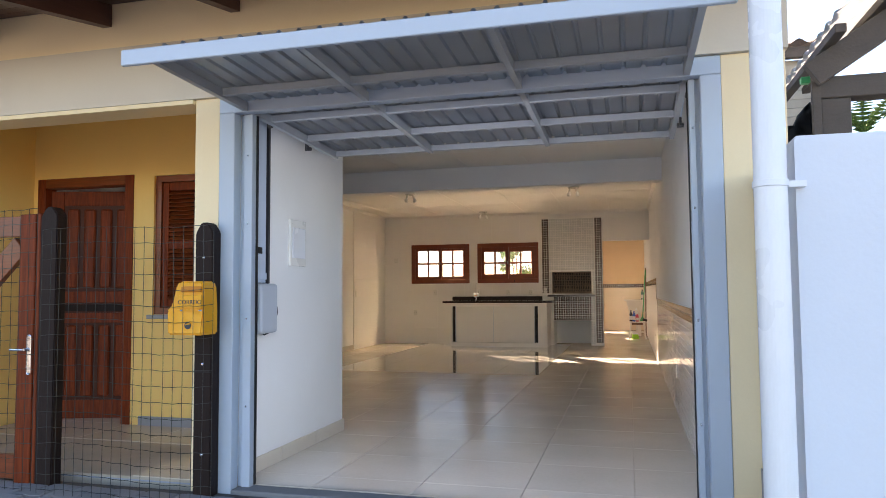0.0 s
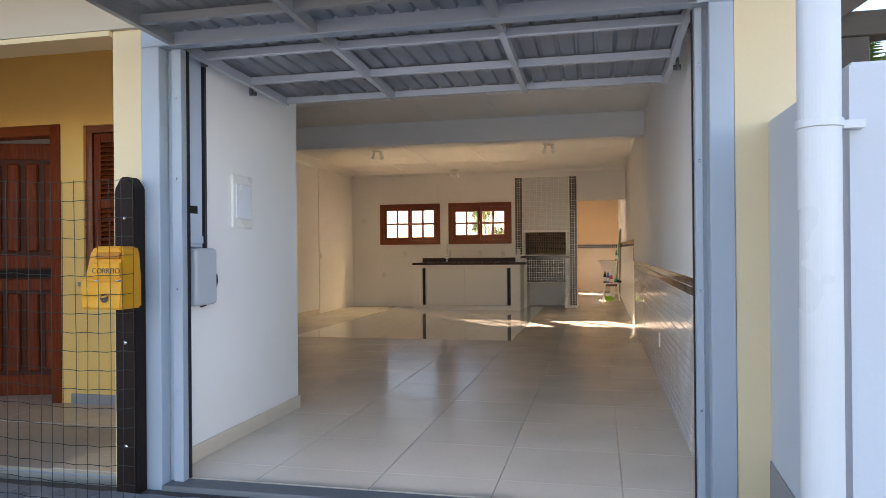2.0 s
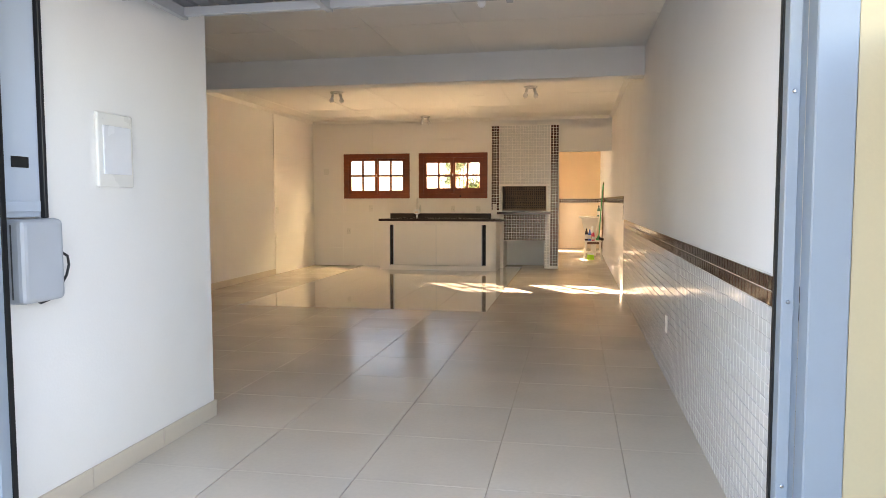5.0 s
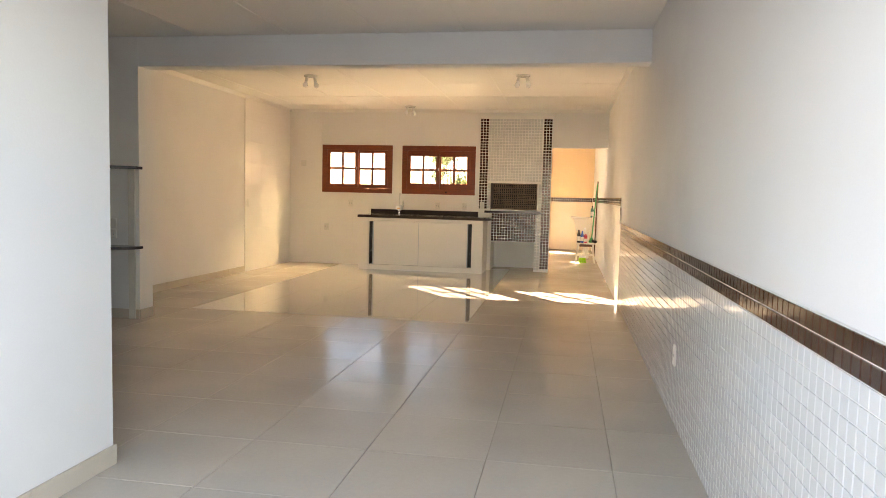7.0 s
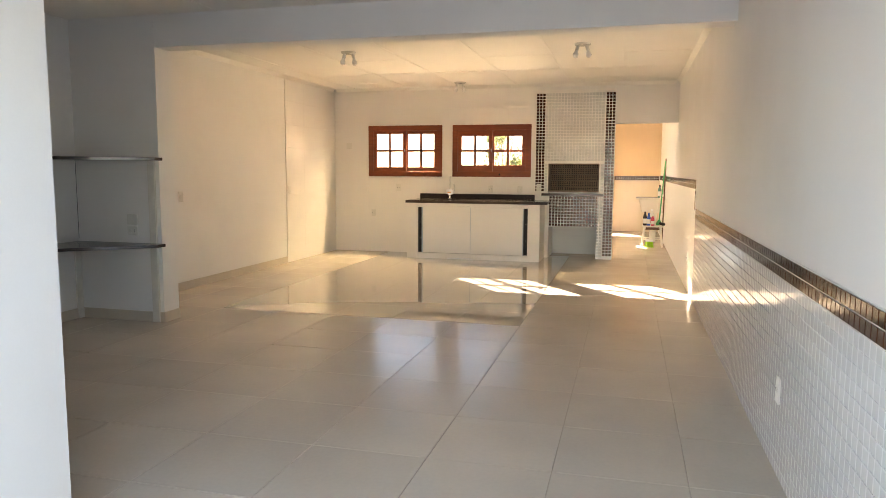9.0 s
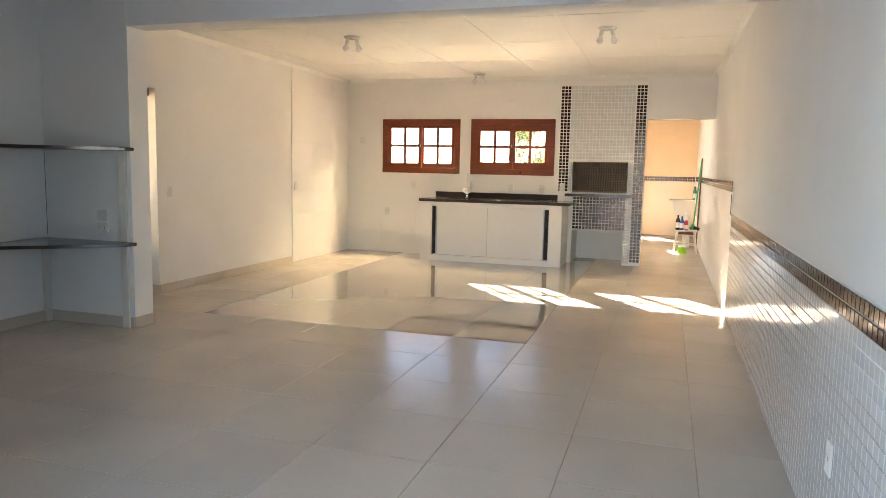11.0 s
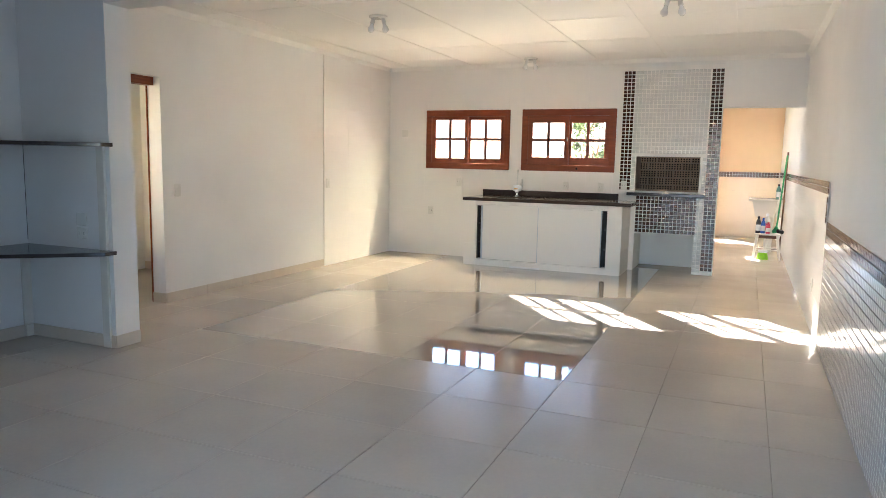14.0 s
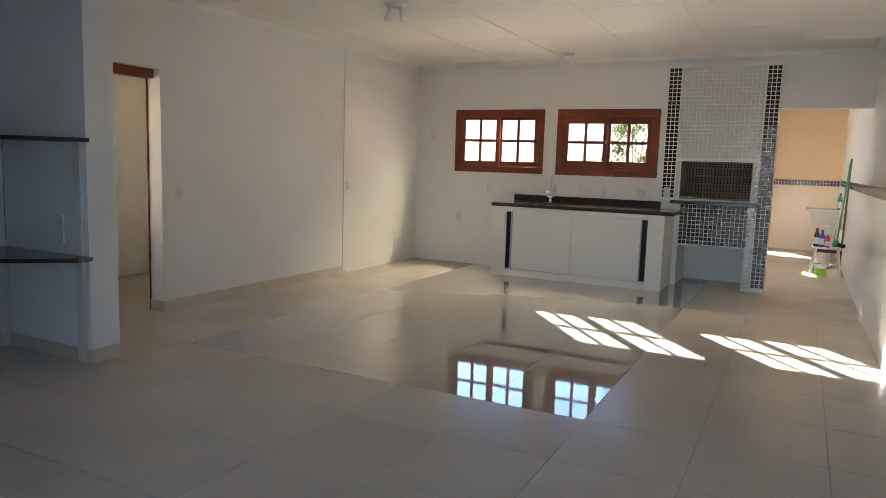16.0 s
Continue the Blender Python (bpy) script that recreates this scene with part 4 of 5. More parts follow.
ceiling_spot(-3.33, 12.2, ZC2, 0.4)
ceiling_spot(-0.70, 12.25, ZC2, 0.1)
ceiling_spot(-2.72, 15.15, ZC2, 0.5)
ceiling_spot(-0.75, 7.7, ZC1, 0.2, 1)
ceiling_spot(0.22, 18.2, 2.55, 0.6)

# ---- doorway in the side wall ----
root = thing("door_frame", (XL - 0.1, DOOR_L[0], 0), "red-brown wooden frame set deep in the doorway", "door frame", kind="structure")
part("jamb", B(XL - 0.158, XL - 0.146, DOOR_L[1] - 0.014, DOOR_L[1] - 0.004, 0.0, DOOR_L[2] - 0.001), WOOD_V, root)
part("jamb", B(XL - 0.158, XL - 0.143, DOOR_L[0] + 0.001, DOOR_L[0] + 0.03, 0.0, DOOR_L[2] - 0.001), WOOD_V, root)
part("head", B(XL - 0.158, XL - 0.06, DOOR_L[0] + 0.03, DOOR_L[1] - 0.016, DOOR_L[2] - 0.075, DOOR_L[2] - 0.001), WOOD, root)

# ---- garage door frame ----
FY = YF - 0.015
root = thing("garage_door_frame", (-0.8, FY, 0), "light grey painted steel garage door frame with side rails", "door frame", kind="structure")
part("left_upright", B(-2.185, -2.085, FY, YF + 0.06, -0.07, 2.145, bev=0.004), STEEL, root)
part("right_upright", B(0.465, 0.562, FY, YF + 0.06, -0.07, 2.145, bev=0.004), STEEL, root)
part("head", B(-2.185, 0.562, FY, YF + 0.06, 2.146, 2.238, bev=0.004), STEEL, root)
for s, x0, x1 in ((1, -2.055, -2.0), (-1, 0.415, 0.447)):
    bm = bmesh.new()
    box(bm, x0, x1, YF + 0.04, YF + 0.10, -0.004, 2.145, 0.003)
    box(bm, x0 - 0.03 if s > 0 else x1, x0 if s > 0 else x1 + 0.018, YF + 0.062, YF + 0.10, -0.004, 2.144)
    part("guide_rail", bm, STEEL, root)
    xe = x1 if s > 0 else x0
    part("rubber_seal", B(xe, xe + s * 0.006, YF + 0.085, YF + 0.105, 0.0, 2.144), RAILDARK, root, "black rubber seal")
    for z in (0.45, 0.95, 1.5, 1.9):
        bm = lathe(bmesh.new(), (0, 0, 0), [(0.006, 0), (0.006, 0.003), (0.003, 0.005)], 10)
        bm.transform(pose((x0 + x1) / 2, YF + 0.04, z, 90))
        part("screw", bm, CHROME, root)

# ---- lifted garage door ----
GZ, GX0, GX1, GY0, GY1 = 2.185, -2.03, 0.42, 4.02, 6.17
root = thing("garage_door", ((GX0 + GX1) / 2, GY1, GZ), "tilted-up garage door of ribbed grey sheet on a steel frame", "garage door")
bm = bmesh.new()
nr = 25
pts = []
for i in range(nr):
    x = GX0 + 0.01 + (GX1 - GX0 - 0.02) * i / nr
    w = (GX1 - GX0 - 0.02) / nr
    pts += [(x, 0.0), (x + w * 0.72, 0.0), (x + w * 0.80, 0.014), (x + w * 0.92, 0.014)]
pts.append((GX1 - 0.01, 0.0))
lo = [bm.verts.new((x, GY0, GZ + 0.052 + z)) for x, z in pts]
hi = [bm.verts.new((x, GY1, GZ - 0.020 + z)) for x, z in pts]
for i in range(len(pts) - 1):
    bm.faces.new((lo[i], lo[i + 1], hi[i + 1], hi[i]))
bmesh.ops.solidify(bm, geom=bm.faces[:], thickness=0.0012)
part("ribbed_sheet", bm, SHEET, root, "ribbed galvanised sheet")
for y in (GY0 + 0.02, 4.62, 5.16, 5.66, GY1 - 0.02):
    z = GZ - 0.052 + 0.072 * (GY1 - y) / (GY1 - GY0)
    part("cross_bar", B(GX0 + 0.03, GX1 - 0.03, y - 0.018, y + 0.018, z - 0.015, z + 0.025, bev=0.002), BARS, root)
for x in (GX0 + 0.015, -1.27, -0.42, GX1 - 0.015):
    part("long_bar", bar(bmesh.new(), (x, GY0, GZ + 0.018), (x, GY1, GZ - 0.054), 0.03, 0.05), BARS, root)
part("front_lip", B(GX0 - 0.12, GX1 + 0.10, GY0 - 0.025, GY0 - 0.001, GZ - 0.03, GZ + 0.045, bev=0.004), STEEL, root)
for x in (GX0 - 0.01, GX1 + 0.012):
    part("swing_arm", bar(bmesh.new(), (x, YF + 0.13, 2.30), (x, 5.72, GZ - 0.03), 0.012, 0.035), STEEL, root)
    bm = bmesh.new()
    obox(bm, pose(x, 5.72, GZ - 0.06), 0.012, 0.05, 0.07, 0.003)
    rod(bm, (x - 0.02, 5.74, GZ - 0.085), (x + 0.02, 5.74, GZ - 0.085), 0.014)
    part("arm_bracket", bm, IRON, root, "grey bracket with a bolt")
    bm = bmesh.new()
    rod(bm, (x - 0.012, 5.20, GZ - 0.04), (x + 0.012, 5.20, GZ - 0.04), 0.02)
    part("roller", bm, IRON, root, "small grey roller")

# ---- opener with its chain rail ----
root = thing("door_opener", (PX, 5.2, 1.0), "grey plastic garage door opener on an upright rail", "door opener")
bm = B(PX + 0.002, PX + 0.105, 5.085, 5.295, 0.85, 1.155, bev=0.022, seg=3)
part("housing", bm, MOTOR, root, smooth=False)
part("cover_seam", B(PX + 0.055, PX + 0.060, 5.0835, 5.2965, 0.87, 1.135), IRON, root, "thin seam of the housing")
part("back_plate", B(PX + 0.001, PX + 0.04, 5.04, 5.25, 1.16, 2.25, bev=0.003), STEEL, root, "grey steel back plate")
part("slot", B(PX + 0.040, PX + 0.043, 5.12, 5.20, 1.34, 1.38), DARKGREY, root)
part("cross_plate", B(PX + 0.041, PX + 0.05, 5.06, 5.245, 1.18, 1.22, bev=0.002), STEEL, root)
part("chain_rail", B(PX + 0.03, PX + 0.052, 5.262, 5.280, 1.156, 2.30, bev=0.002), RAILDARK, root, "black upright chain rail")
part("rail_edge", B(PX + 0.012, PX + 0.03, 5.256, 5.286, 1.156, 2.30), STEEL, root)
cable = [(PX + 0.06, 5.285, 1.02), (PX + 0.06, 5.33, 1.022), (PX + 0.058, 5.362, 1.005), (PX + 0.055, 5.372, 0.97), (PX + 0.052, 5.36, 0.93), (PX + 0.048, 5.32, 0.88), (PX + 0.045, 5.27, 0.845), (PX + 0.04, 5.235, 0.838), (PX + 0.04, 5.21, 0.852)]
part("cable", tube(bmesh.new(), cable, 0.005), RAILDARK, root, "short black cable")

# ---- fuse box ----
root = thing("fuse_box", (PX, 5.73, 1.30), "white plastic fuse box on the garage side wall", "fuse box")
part("case", B(PX + 0.0005, PX + 0.018, 5.62, 5.86, 1.28, 1.60, bev=0.006, seg=2), PLASTIC, root)
part("lid", B(PX + 0.019, PX + 0.027, 5.645, 5.835, 1.335, 1.545, bev=0.004, seg=2), PVC, root)

# ---- eave ----
root = thing("eave", (-2.2, YF, 2.75), "dark stained wooden eave with rafters and boards", "eave", kind="structure")
E0, TA = YF - 0.045, 0.22
for i in range(9):
    x = -5.59 + i * 0.88 + 0.0
    y1 = E0 - 0.95
    bm = bmesh.new()
    extrude_profile(bm, [(E0, 2.73), (E0, 2.87), (y1, 2.87 - 0.95 * TA), (y1, 2.76 - 0.95 * TA)], "x", x - 0.03, x + 0.03)
    part("rafter", bm, EAVE, root)
for k in range(9):
    y = E0 - k * 0.107
    bm = bmesh.new()
    extrude_profile(bm, [(y - 0.001, 2.871 - (E0 - y) * TA), (y - 0.105, 2.871 - (E0 - y + 0.105) * TA), (y - 0.105, 2.886 - (E0 - y + 0.105) * TA), (y - 0.001, 2.886 - (E0 - y) * TA)], "x", -6.2, 0.92)
    part("board", bm, EAVE, root)
bm = bmesh.new()
extrude_profile(bm, [(E0 + 0.2, 2.945), (E0 - 1.0, 2.93 - 1.0 * TA), (E0 - 1.0, 2.96 - 1.0 * TA), (E0 + 0.2, 3.1)], "x", -6.2, 0.92)
part("roofing", bm, CLAYTILE, root, "dark roofing above the boards")

# ---- porch door ----
root = thing("front_door", (HX0, 6.40, 0), "panelled red-brown wooden front door standing ajar", "door")
part("jamb", B(HX0, HX0 + 0.085, 6.372, 6.50, -0.03, HZ - 0.001, bev=0.004), WOOD_V, root)
part("jamb", B(HX1 - 0.085, HX1, 6.372, 6.50, -0.03, HZ - 0.001, bev=0.004), WOOD_V, root)
part("head", B(HX0 + 0.0855, HX1 - 0.0855, 6.372, 6.50, HZ - 0.085, HZ - 0.001, bev=0.004), WOOD, root)
part("sill", B(HX0 + 0.086, HX1 - 0.086, 6.39, 6.50, -0.03, -0.005), PVC, root, "pale stone sill")
leaf_w, leaf_h = HX1 - HX0 - 0.178, HZ - 0.10
bm = bmesh.new()
box(bm, 0, 0.11, 0, 0.035, 0.0, leaf_h, 0.003)
box(bm, leaf_w - 0.11, leaf_w, 0, 0.035, 0.0, leaf_h, 0.003)
box(bm, 0.111, leaf_w - 0.111, 0, 0.035, 0.0, 0.16, 0.003)
box(bm, 0.111, leaf_w - 0.111, 0, 0.035, leaf_h - 0.13, leaf_h, 0.003)
box(bm, 0.111, leaf_w - 0.111, 0, 0.035, 0.84, 0.93, 0.003)
box(bm, 0.111, leaf_w - 0.111, 0, 0.035, 1.02, 1.12, 0.003)
M = pose(HX0 + 0.088, 6.44, 0.0, 0, 0, 18)
bm.transform(M)
leaf = part("leaf", bm, WOOD_V, root)
# darkened panel behind the slats carries the shade of the recess
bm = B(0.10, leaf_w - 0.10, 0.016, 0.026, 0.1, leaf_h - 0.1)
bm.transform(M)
part("back_panel", bm, DOORBACK, leaf, "recessed panel of door wood darkened for shade")
bm = B(0.13, leaf_w - 0.13, -0.004, 0.011, 0.945, 1.005, bev=0.003)
bm.transform(M)
part("mid_panel", bm, DARKWOOD, leaf, "dark middle panel")
for i in range(4):
    x = 0.125 + i * (leaf_w - 0.25) / 4
    for z0, z1 in ((0.19, 0.82), (1.15, leaf_h - 0.16)):
        bm = B(x + 0.022, x + (leaf_w - 0.25) / 4 - 0.022, -0.004, 0.0155, z0, z1, bev=0.014)
        bm.transform(M)
        part("panel_slat", bm, WOOD_V, leaf)
for z in (0.25, 1.05, 1.80):
    bm = rod(bmesh.new(), (HX0 + 0.087, 6.436, z), (HX0 + 0.087, 6.436, z + 0.08), 0.008)
    part("hinge", bm, CHROME, root, "small metal hinge")

# ---- porch window with shutters ----
root = thing("shutter_window", (-3.28, 6.40, 0.92), "red-brown wooden window with closed louvred shutters", "window")
X0, X1, Z0, Z1 = -3.78, -2.78, 0.92, 2.10
part("frame", wall_mesh(bmesh.new(), "y", 6.41, 6.48, X0 + 0.001, X1 - 0.001, Z0 + 0.001, Z1 - 0.001, [(X0 + 0.055, X1 - 0.055, Z0 + 0.055, Z1 - 0.055)]), WOOD, root)
for k in range(2):
    a = X0 + 0.058 + k * 0.444
    b = a + 0.44
    bm = bmesh.new()
    box(bm, a, a + 0.06, 6.425, 6.455, Z0 + 0.058, Z1 - 0.058, 0.003)
    box(bm, b - 0.06, b, 6.425, 6.455, Z0 + 0.058, Z1 - 0.058, 0.003)
    for z in (Z0 + 0.058, (Z0 + Z1) / 2 - 0.035, Z1 - 0.128):
        box(bm, a + 0.0605, b - 0.0605, 6.425, 6.455, z, z + 0.07, 0.003)
    sh = part("shutter", bm, WOOD_V, root)
    for lo_z, hi_z in ((Z0 + 0.13, (Z0 + Z1) / 2 - 0.037), ((Z0 + Z1) / 2 + 0.037, Z1 - 0.13)):
        n = 12
        for i in range(n):
            z = lo_z + (i + 0.5) * (hi_z - lo_z) / n
            part("louvre", obox(bmesh.new(), pose((a + b) / 2, 6.44, z, 38), 0.32, 0.044, 0.007), WOOD, sh)
part("back_board", B(X0 + 0.056, X1 - 0.056, 6.462, 6.475, Z0 + 0.056, Z1 - 0.056), DARKWOOD, root)
part("sill", B(X0 - 0.04, X1 + 0.04, 6.36, 6.42, Z0 - 0.035, Z0 - 0.001, bev=0.004), PLINTH, root, "grey stone sill")


# ---- fence posts, wire mesh, gate ----
def post(name, x0, x1, y0, y1, z0, z1, label):
    root = thing(name, ((x0 + x1) / 2, y0, z0), label, "fence post")
    bm = bmesh.new()
    extrude_profile(bm, [(x0, z0), (x1, z0), (x1, z1 - 0.05), ((x0 + x1) / 2 + 0.02, z1), ((x0 + x1) / 2 - 0.02, z1), (x0, z1 - 0.06)], "y", y0, y1)
    bmesh.ops.bevel(bm, geom=bm.edges[:], offset=0.006, segments=2, affect="EDGES")
    part("shaft", bm, DARKWOOD, root)
    return root


p1 = post("fence_post", -2.272, -2.160, 4.775, 4.86, -0.09, 1.50, "dark stained square wooden fence post with a pointed top")
for z in (0.20, 0.70, 1.30):
    bm = lathe(bmesh.new(), (0, 0, 0), [(0.007, 0), (0.009, 0.003), (0.004, 0.006)], 10)
    bm.transform(pose(-2.215, 4.775, z, 90))
    part("bolt", bm, CHROME, p1, "bright bolt head")
part("joint_line", B(-2.273, -2.159, 4.7735, 4.7745, 0.655, 0.660), DARKGREY, p1)
p2 = post("fence_post", -3.318, -3.195, 4.74, 4.82, -0.10, 1.625, "rough dark wooden gate post beside the wooden gate")


def wire_mesh(pts, r, seg=5):
    """One bent wire swept along its points."""
    bm = bmesh.new()
    along = Vector(pts[-1]) - Vector(pts[0])
    u = along.cross(Vector((0, 1, 0))).normalized()
    rings = [[bm.verts.new(Vector(p) + u * r * math.cos(2 * math.pi * k / seg) + Vector((0, r * math.sin(2 * math.pi * k / seg), 0))) for k in range(seg)] for p in pts]
    for a, c in zip(rings, rings[1:]):
        for k in range(seg):
            bm.faces.new((a[k], a[(k + 1) % seg], c[(k + 1) % seg], c[k]))
    return bm


def mesh_fence(x0, x1, y, z0, z1, label):
    root = thing("wire_fence", ((x0 + x1) / 2, y, z0), label, "fence")
    nv, nh = round((x1 - x0) / 0.062), round((z1 - z0) / 0.085)
    for i in range(nv + 1):
        x = x0 + (x1 - x0) * i / nv
        jit = random.uniform(-0.006, 0.006)
        part("wire", wire_mesh([(x, y, z0), (x + jit, y + 0.004, (z0 + z1) / 2), (x, y, z1)], 0.0016), WIRE, root)
    for j in range(nh + 1):
        z = z0 + (z1 - z0) * j / nh
        pts = [(x0 + (x1 - x0) * k / 24, y - 0.002, z + 0.003 * math.sin(k * 1.9 + j) + 0.010 * math.sin(k * 0.26)) for k in range(25)]
        part("wire", wire_mesh(pts, 0.0017), WIRE, root)
    return root


mesh_fence(-3.16, -2.04, 4.600, -0.09, 1.47, "dark wire mesh fence between two wooden posts")
mesh_fence(-4.50, -3.22, 4.62, -0.09, 1.60, "dark wire mesh stretched before the wooden gate")
root = thing("garden_gate", (-3.970, 4.76, -0.05), "red-brown wooden garden gate with a diagonal brace", "gate")
part("stile", B(-3.470, -3.355, 4.74, 4.785, -0.05, 1.585, bev=0.004), WOOD_V, root)
part("edge_strip", B(-3.350, -3.322, 4.745, 4.79, -0.05, 1.59, bev=0.004), WOOD_V, root)
part("stile", B(-4.570, -4.430, 4.74, 4.785, -0.05, 1.62, bev=0.004), WOOD_V, root)
part("top_rail", B(-4.429, -3.471, 4.742, 4.783, 1.45, 1.575, bev=0.004), WOOD, root)
part("bottom_rail", B(-4.429, -3.471, 4.742, 4.783, 0.0, 0.14, bev=0.004), WOOD, root)
part("brace", bar(bmesh.new(), (-4.400, 4.762, 0.52), (-3.472, 4.762, 1.40), 0.038, 0.13, 0.004), WOOD, root)
bm = B(-3.385, -3.350, 4.728, 4.739, 0.62, 0.86, bev=0.012, seg=2)
part("lock_plate", bm, CHROME, root, "bright metal lock plate")
bm = rod(bmesh.new(), (-3.367, 4.73, 0.77), (-3.367, 4.69, 0.77), 0.008)
rod(bm, (-3.367, 4.69, 0.77), (-3.467, 4.69, 0.77), 0.009)
part("lever", bm, CHROME, root, "bright metal lever handle")

# ---- mailbox ----
root = thing("mailbox", (-2.205, 4.62, 0.87), "bright yellow plastic mailbox fixed to the fence post", "mailbox")
mx0, mx1, my0, my1 = -2.315, -2.125, 4.612, 4.768
mw, mz, mh = mx1 - mx0, 0.872, 0.292


def mu(u):
    return mx0 - 0.02 + u * (mw + 0.03)


bm = bmesh.new()
extrude_profile(bm, [(mu(u), mz + v * mh) for u, v in ((0.03, 0.0), (1.0, 0.0), (1.0, 0.45), (0.96, 0.93), (0.88, 1.0), (0.26, 1.0), (0.17, 0.93), (0.13, 0.58), (0.0, 0.44))], "y", my0, my1)
for v in bm.verts:
    if v.co.y < my0 + 0.01 and v.co.z > mz + 0.5 * mh:
        v.co.y += (v.co.z - mz - 0.5 * mh) * 0.22
bmesh.ops.bevel(bm, geom=bm.edges[:], offset=0.010, segments=3, affect="EDGES")
part("box", bm, MAILY, root)
bm = B(mu(0.36), mu(0.985), my0 - 0.005, my0 + 0.012, mz + 0.50 * mh, mz + 0.74 * mh, bev=0.003)
part("flap", bm, MAILY, root, "raised letter flap")
# mailbox yellow darkened to orange, the recess shade as colour
part("slot", obox(bmesh.new(), pose((mu(0.36) + mu(0.93)) / 2, my0 + 0.018, mz + 0.85 * mh, -12), mu(0.93) - mu(0.36), 0.016, 0.030, 0.003), mat("shaded_orange", (0.60, 0.20, 0.004), 0.5), root, "letter slot in orange darkened for the shade of its recess")
part("seam", B(mu(0.05), mu(0.99), my0 - 0.004, my0 + 0.006, mz + 0.45 * mh, mz + 0.475 * mh, bev=0.001), MAILY, root, "hinge ridge across the front")
for x in (mu(0.45), mu(0.97)):
    part("hinge", rod(bmesh.new(), (x - 0.008, my0 - 0.006, mz + 0.46 * mh), (x + 0.008, my0 - 0.006, mz + 0.46 * mh), 0.005), CHROME, root, "small metal hinge")
lettering("lettering", "CORREIO", 0.034, pose((mu(0.36) + mu(0.985)) / 2, my0 - 0.0062, mz + 0.575 * mh, 90), INK, root)
ex = (mx0 + mx1) / 2 + 0.02
part("emblem", rod(bmesh.new(), (ex, my0 - 0.001, 0.925), (ex, my0 - 0.003, 0.925), 0.020, seg=24), INK, root, "round dark emblem")
bm = bmesh.new()
bar(bm, (ex - 0.013, my0 - 0.0036, 0.93), (ex + 0.013, my0 - 0.0036, 0.936), 0.001, 0.008)
part("emblem_shape", bm, MAILY, root, "yellow shape in the emblem")

# ---- boundary wall and rain pipe ----
bm = prism(bmesh.new(), [(0.64, 3.77), (6.0, 3.77), (6.0, 3.92), (0.80, 3.92), (0.84, 4.866), (0.69, 4.866)], -0.2, 1.60)
for v in bm.verts:
    if v.co.z > 1 and v.co.y > 4.5:
        v.co.z = 1.645
bmesh.ops.bevel(bm, geom=[e for e in bm.edges if all(v.co.z > 1 for v in e.verts)], offset=0.008, segments=2, affect="EDGES")
bw_ob = tagged(part("boundary_wall", bm, BOUND), "white painted boundary wall with a grey base", "wall", kind="structure")
part("base_band", prism(bmesh.new(), [(0.634, 3.80), (0.683, 4.864), (0.689, 4.864), (0.640, 3.80)], -0.12, 0.27), PLINTH, bw_ob, "grey painted base band")
root = thing("rain_pipe", (0.556, 3.72, -0.15), "white plastic rain pipe standing at the wall corner", "pipe")
part("pipe", rod(bmesh.new(), (0.556, 3.72, -0.13), (0.556, 3.72, 3.4), 0.050, seg=32), PVC, root, smooth=False)
bm = lathe(bmesh.new(), (0.556, 3.72, 1.425), [(0.0501, 0), (0.055, 0.002), (0.055, 0.022), (0.0501, 0.024)], 32)
box(bm, 0.59, 0.665, 3.73, 3.769, 1.427, 1.447)
part("clamp", bm, PVC, root, "white pipe clamp")

# ---- neighbour: lean-to, shed, shade cloth, fern ----
root = thing("lean_to", (1.3, 5.9, 0), "weathered wooden lean-to with a corrugated roof sheet", "lean-to")
part("post", B(1.24, 1.40, 5.85, 5.99, -0.1, 2.23, bev=0.005), GREYWOOD, root)
part("corner_batten", B(1.19, 1.238, 5.83, 5.87, -0.1, 2.33, bev=0.003), GREYWOOD, root)
part("beam", B(1.22, 4.0, 5.84, 5.98, 2.231, 2.36, bev=0.005), GREYWOOD, root)
part("rafter", bar(bmesh.new(), (1.18, 5.80, 2.36), (2.6, 5.80, 3.30), 0.06, 0.15, 0.004), GREYWOOD, root)
for k in range(3):
    part("purlin", bar(bmesh.new(), (1.28 + k * 0.28, 5.55, 2.55 + k * 0.19), (1.28 + k * 0.28, 7.6, 2.55 + k * 0.19), 0.06, 0.05, 0.003), GREYWOOD, root)
bm = bmesh.new()
rows = []
for s in (0.0, 2.2):
    rows.append([bm.verts.new((1.25 + s * 0.85, 5.5 + i * 0.022, 2.62 + s * 0.57 + 0.022 * math.sin(i * 0.022 / 0.177 * 2 * math.pi))) for i in range(100)])
for i in range(99):
    bm.faces.new((rows[0][i], rows[0][i + 1], rows[1][i + 1], rows[1][i]))
bmesh.ops.solidify(bm, geom=bm.faces[:], thickness=0.006)
part("roof_sheet", bm, FIBRE, root, "grey corrugated fibre-cement sheet")
root = thing("neighbour_shed", (1.9, 8.2, 0), "weathered timber-sided shed with a corrugated roof edge", "shed")
part("wall", B(0.95, 1.83, 8.25, 8.4, -0.1, 3.20), SIDING, root)
for i in range(23):
    part("siding_board", bar(bmesh.new(), (0.95, 8.24, 1.35 + i * 0.08), (1.83, 8.24, 1.35 + i * 0.08), 0.016, 0.076), SIDING, root)
part("fascia", B(0.9, 1.88, 8.16, 8.22, 3.20, 3.30, bev=0.004), GREYWOOD, root)
bm = bmesh.new()
lo, hi = [], []
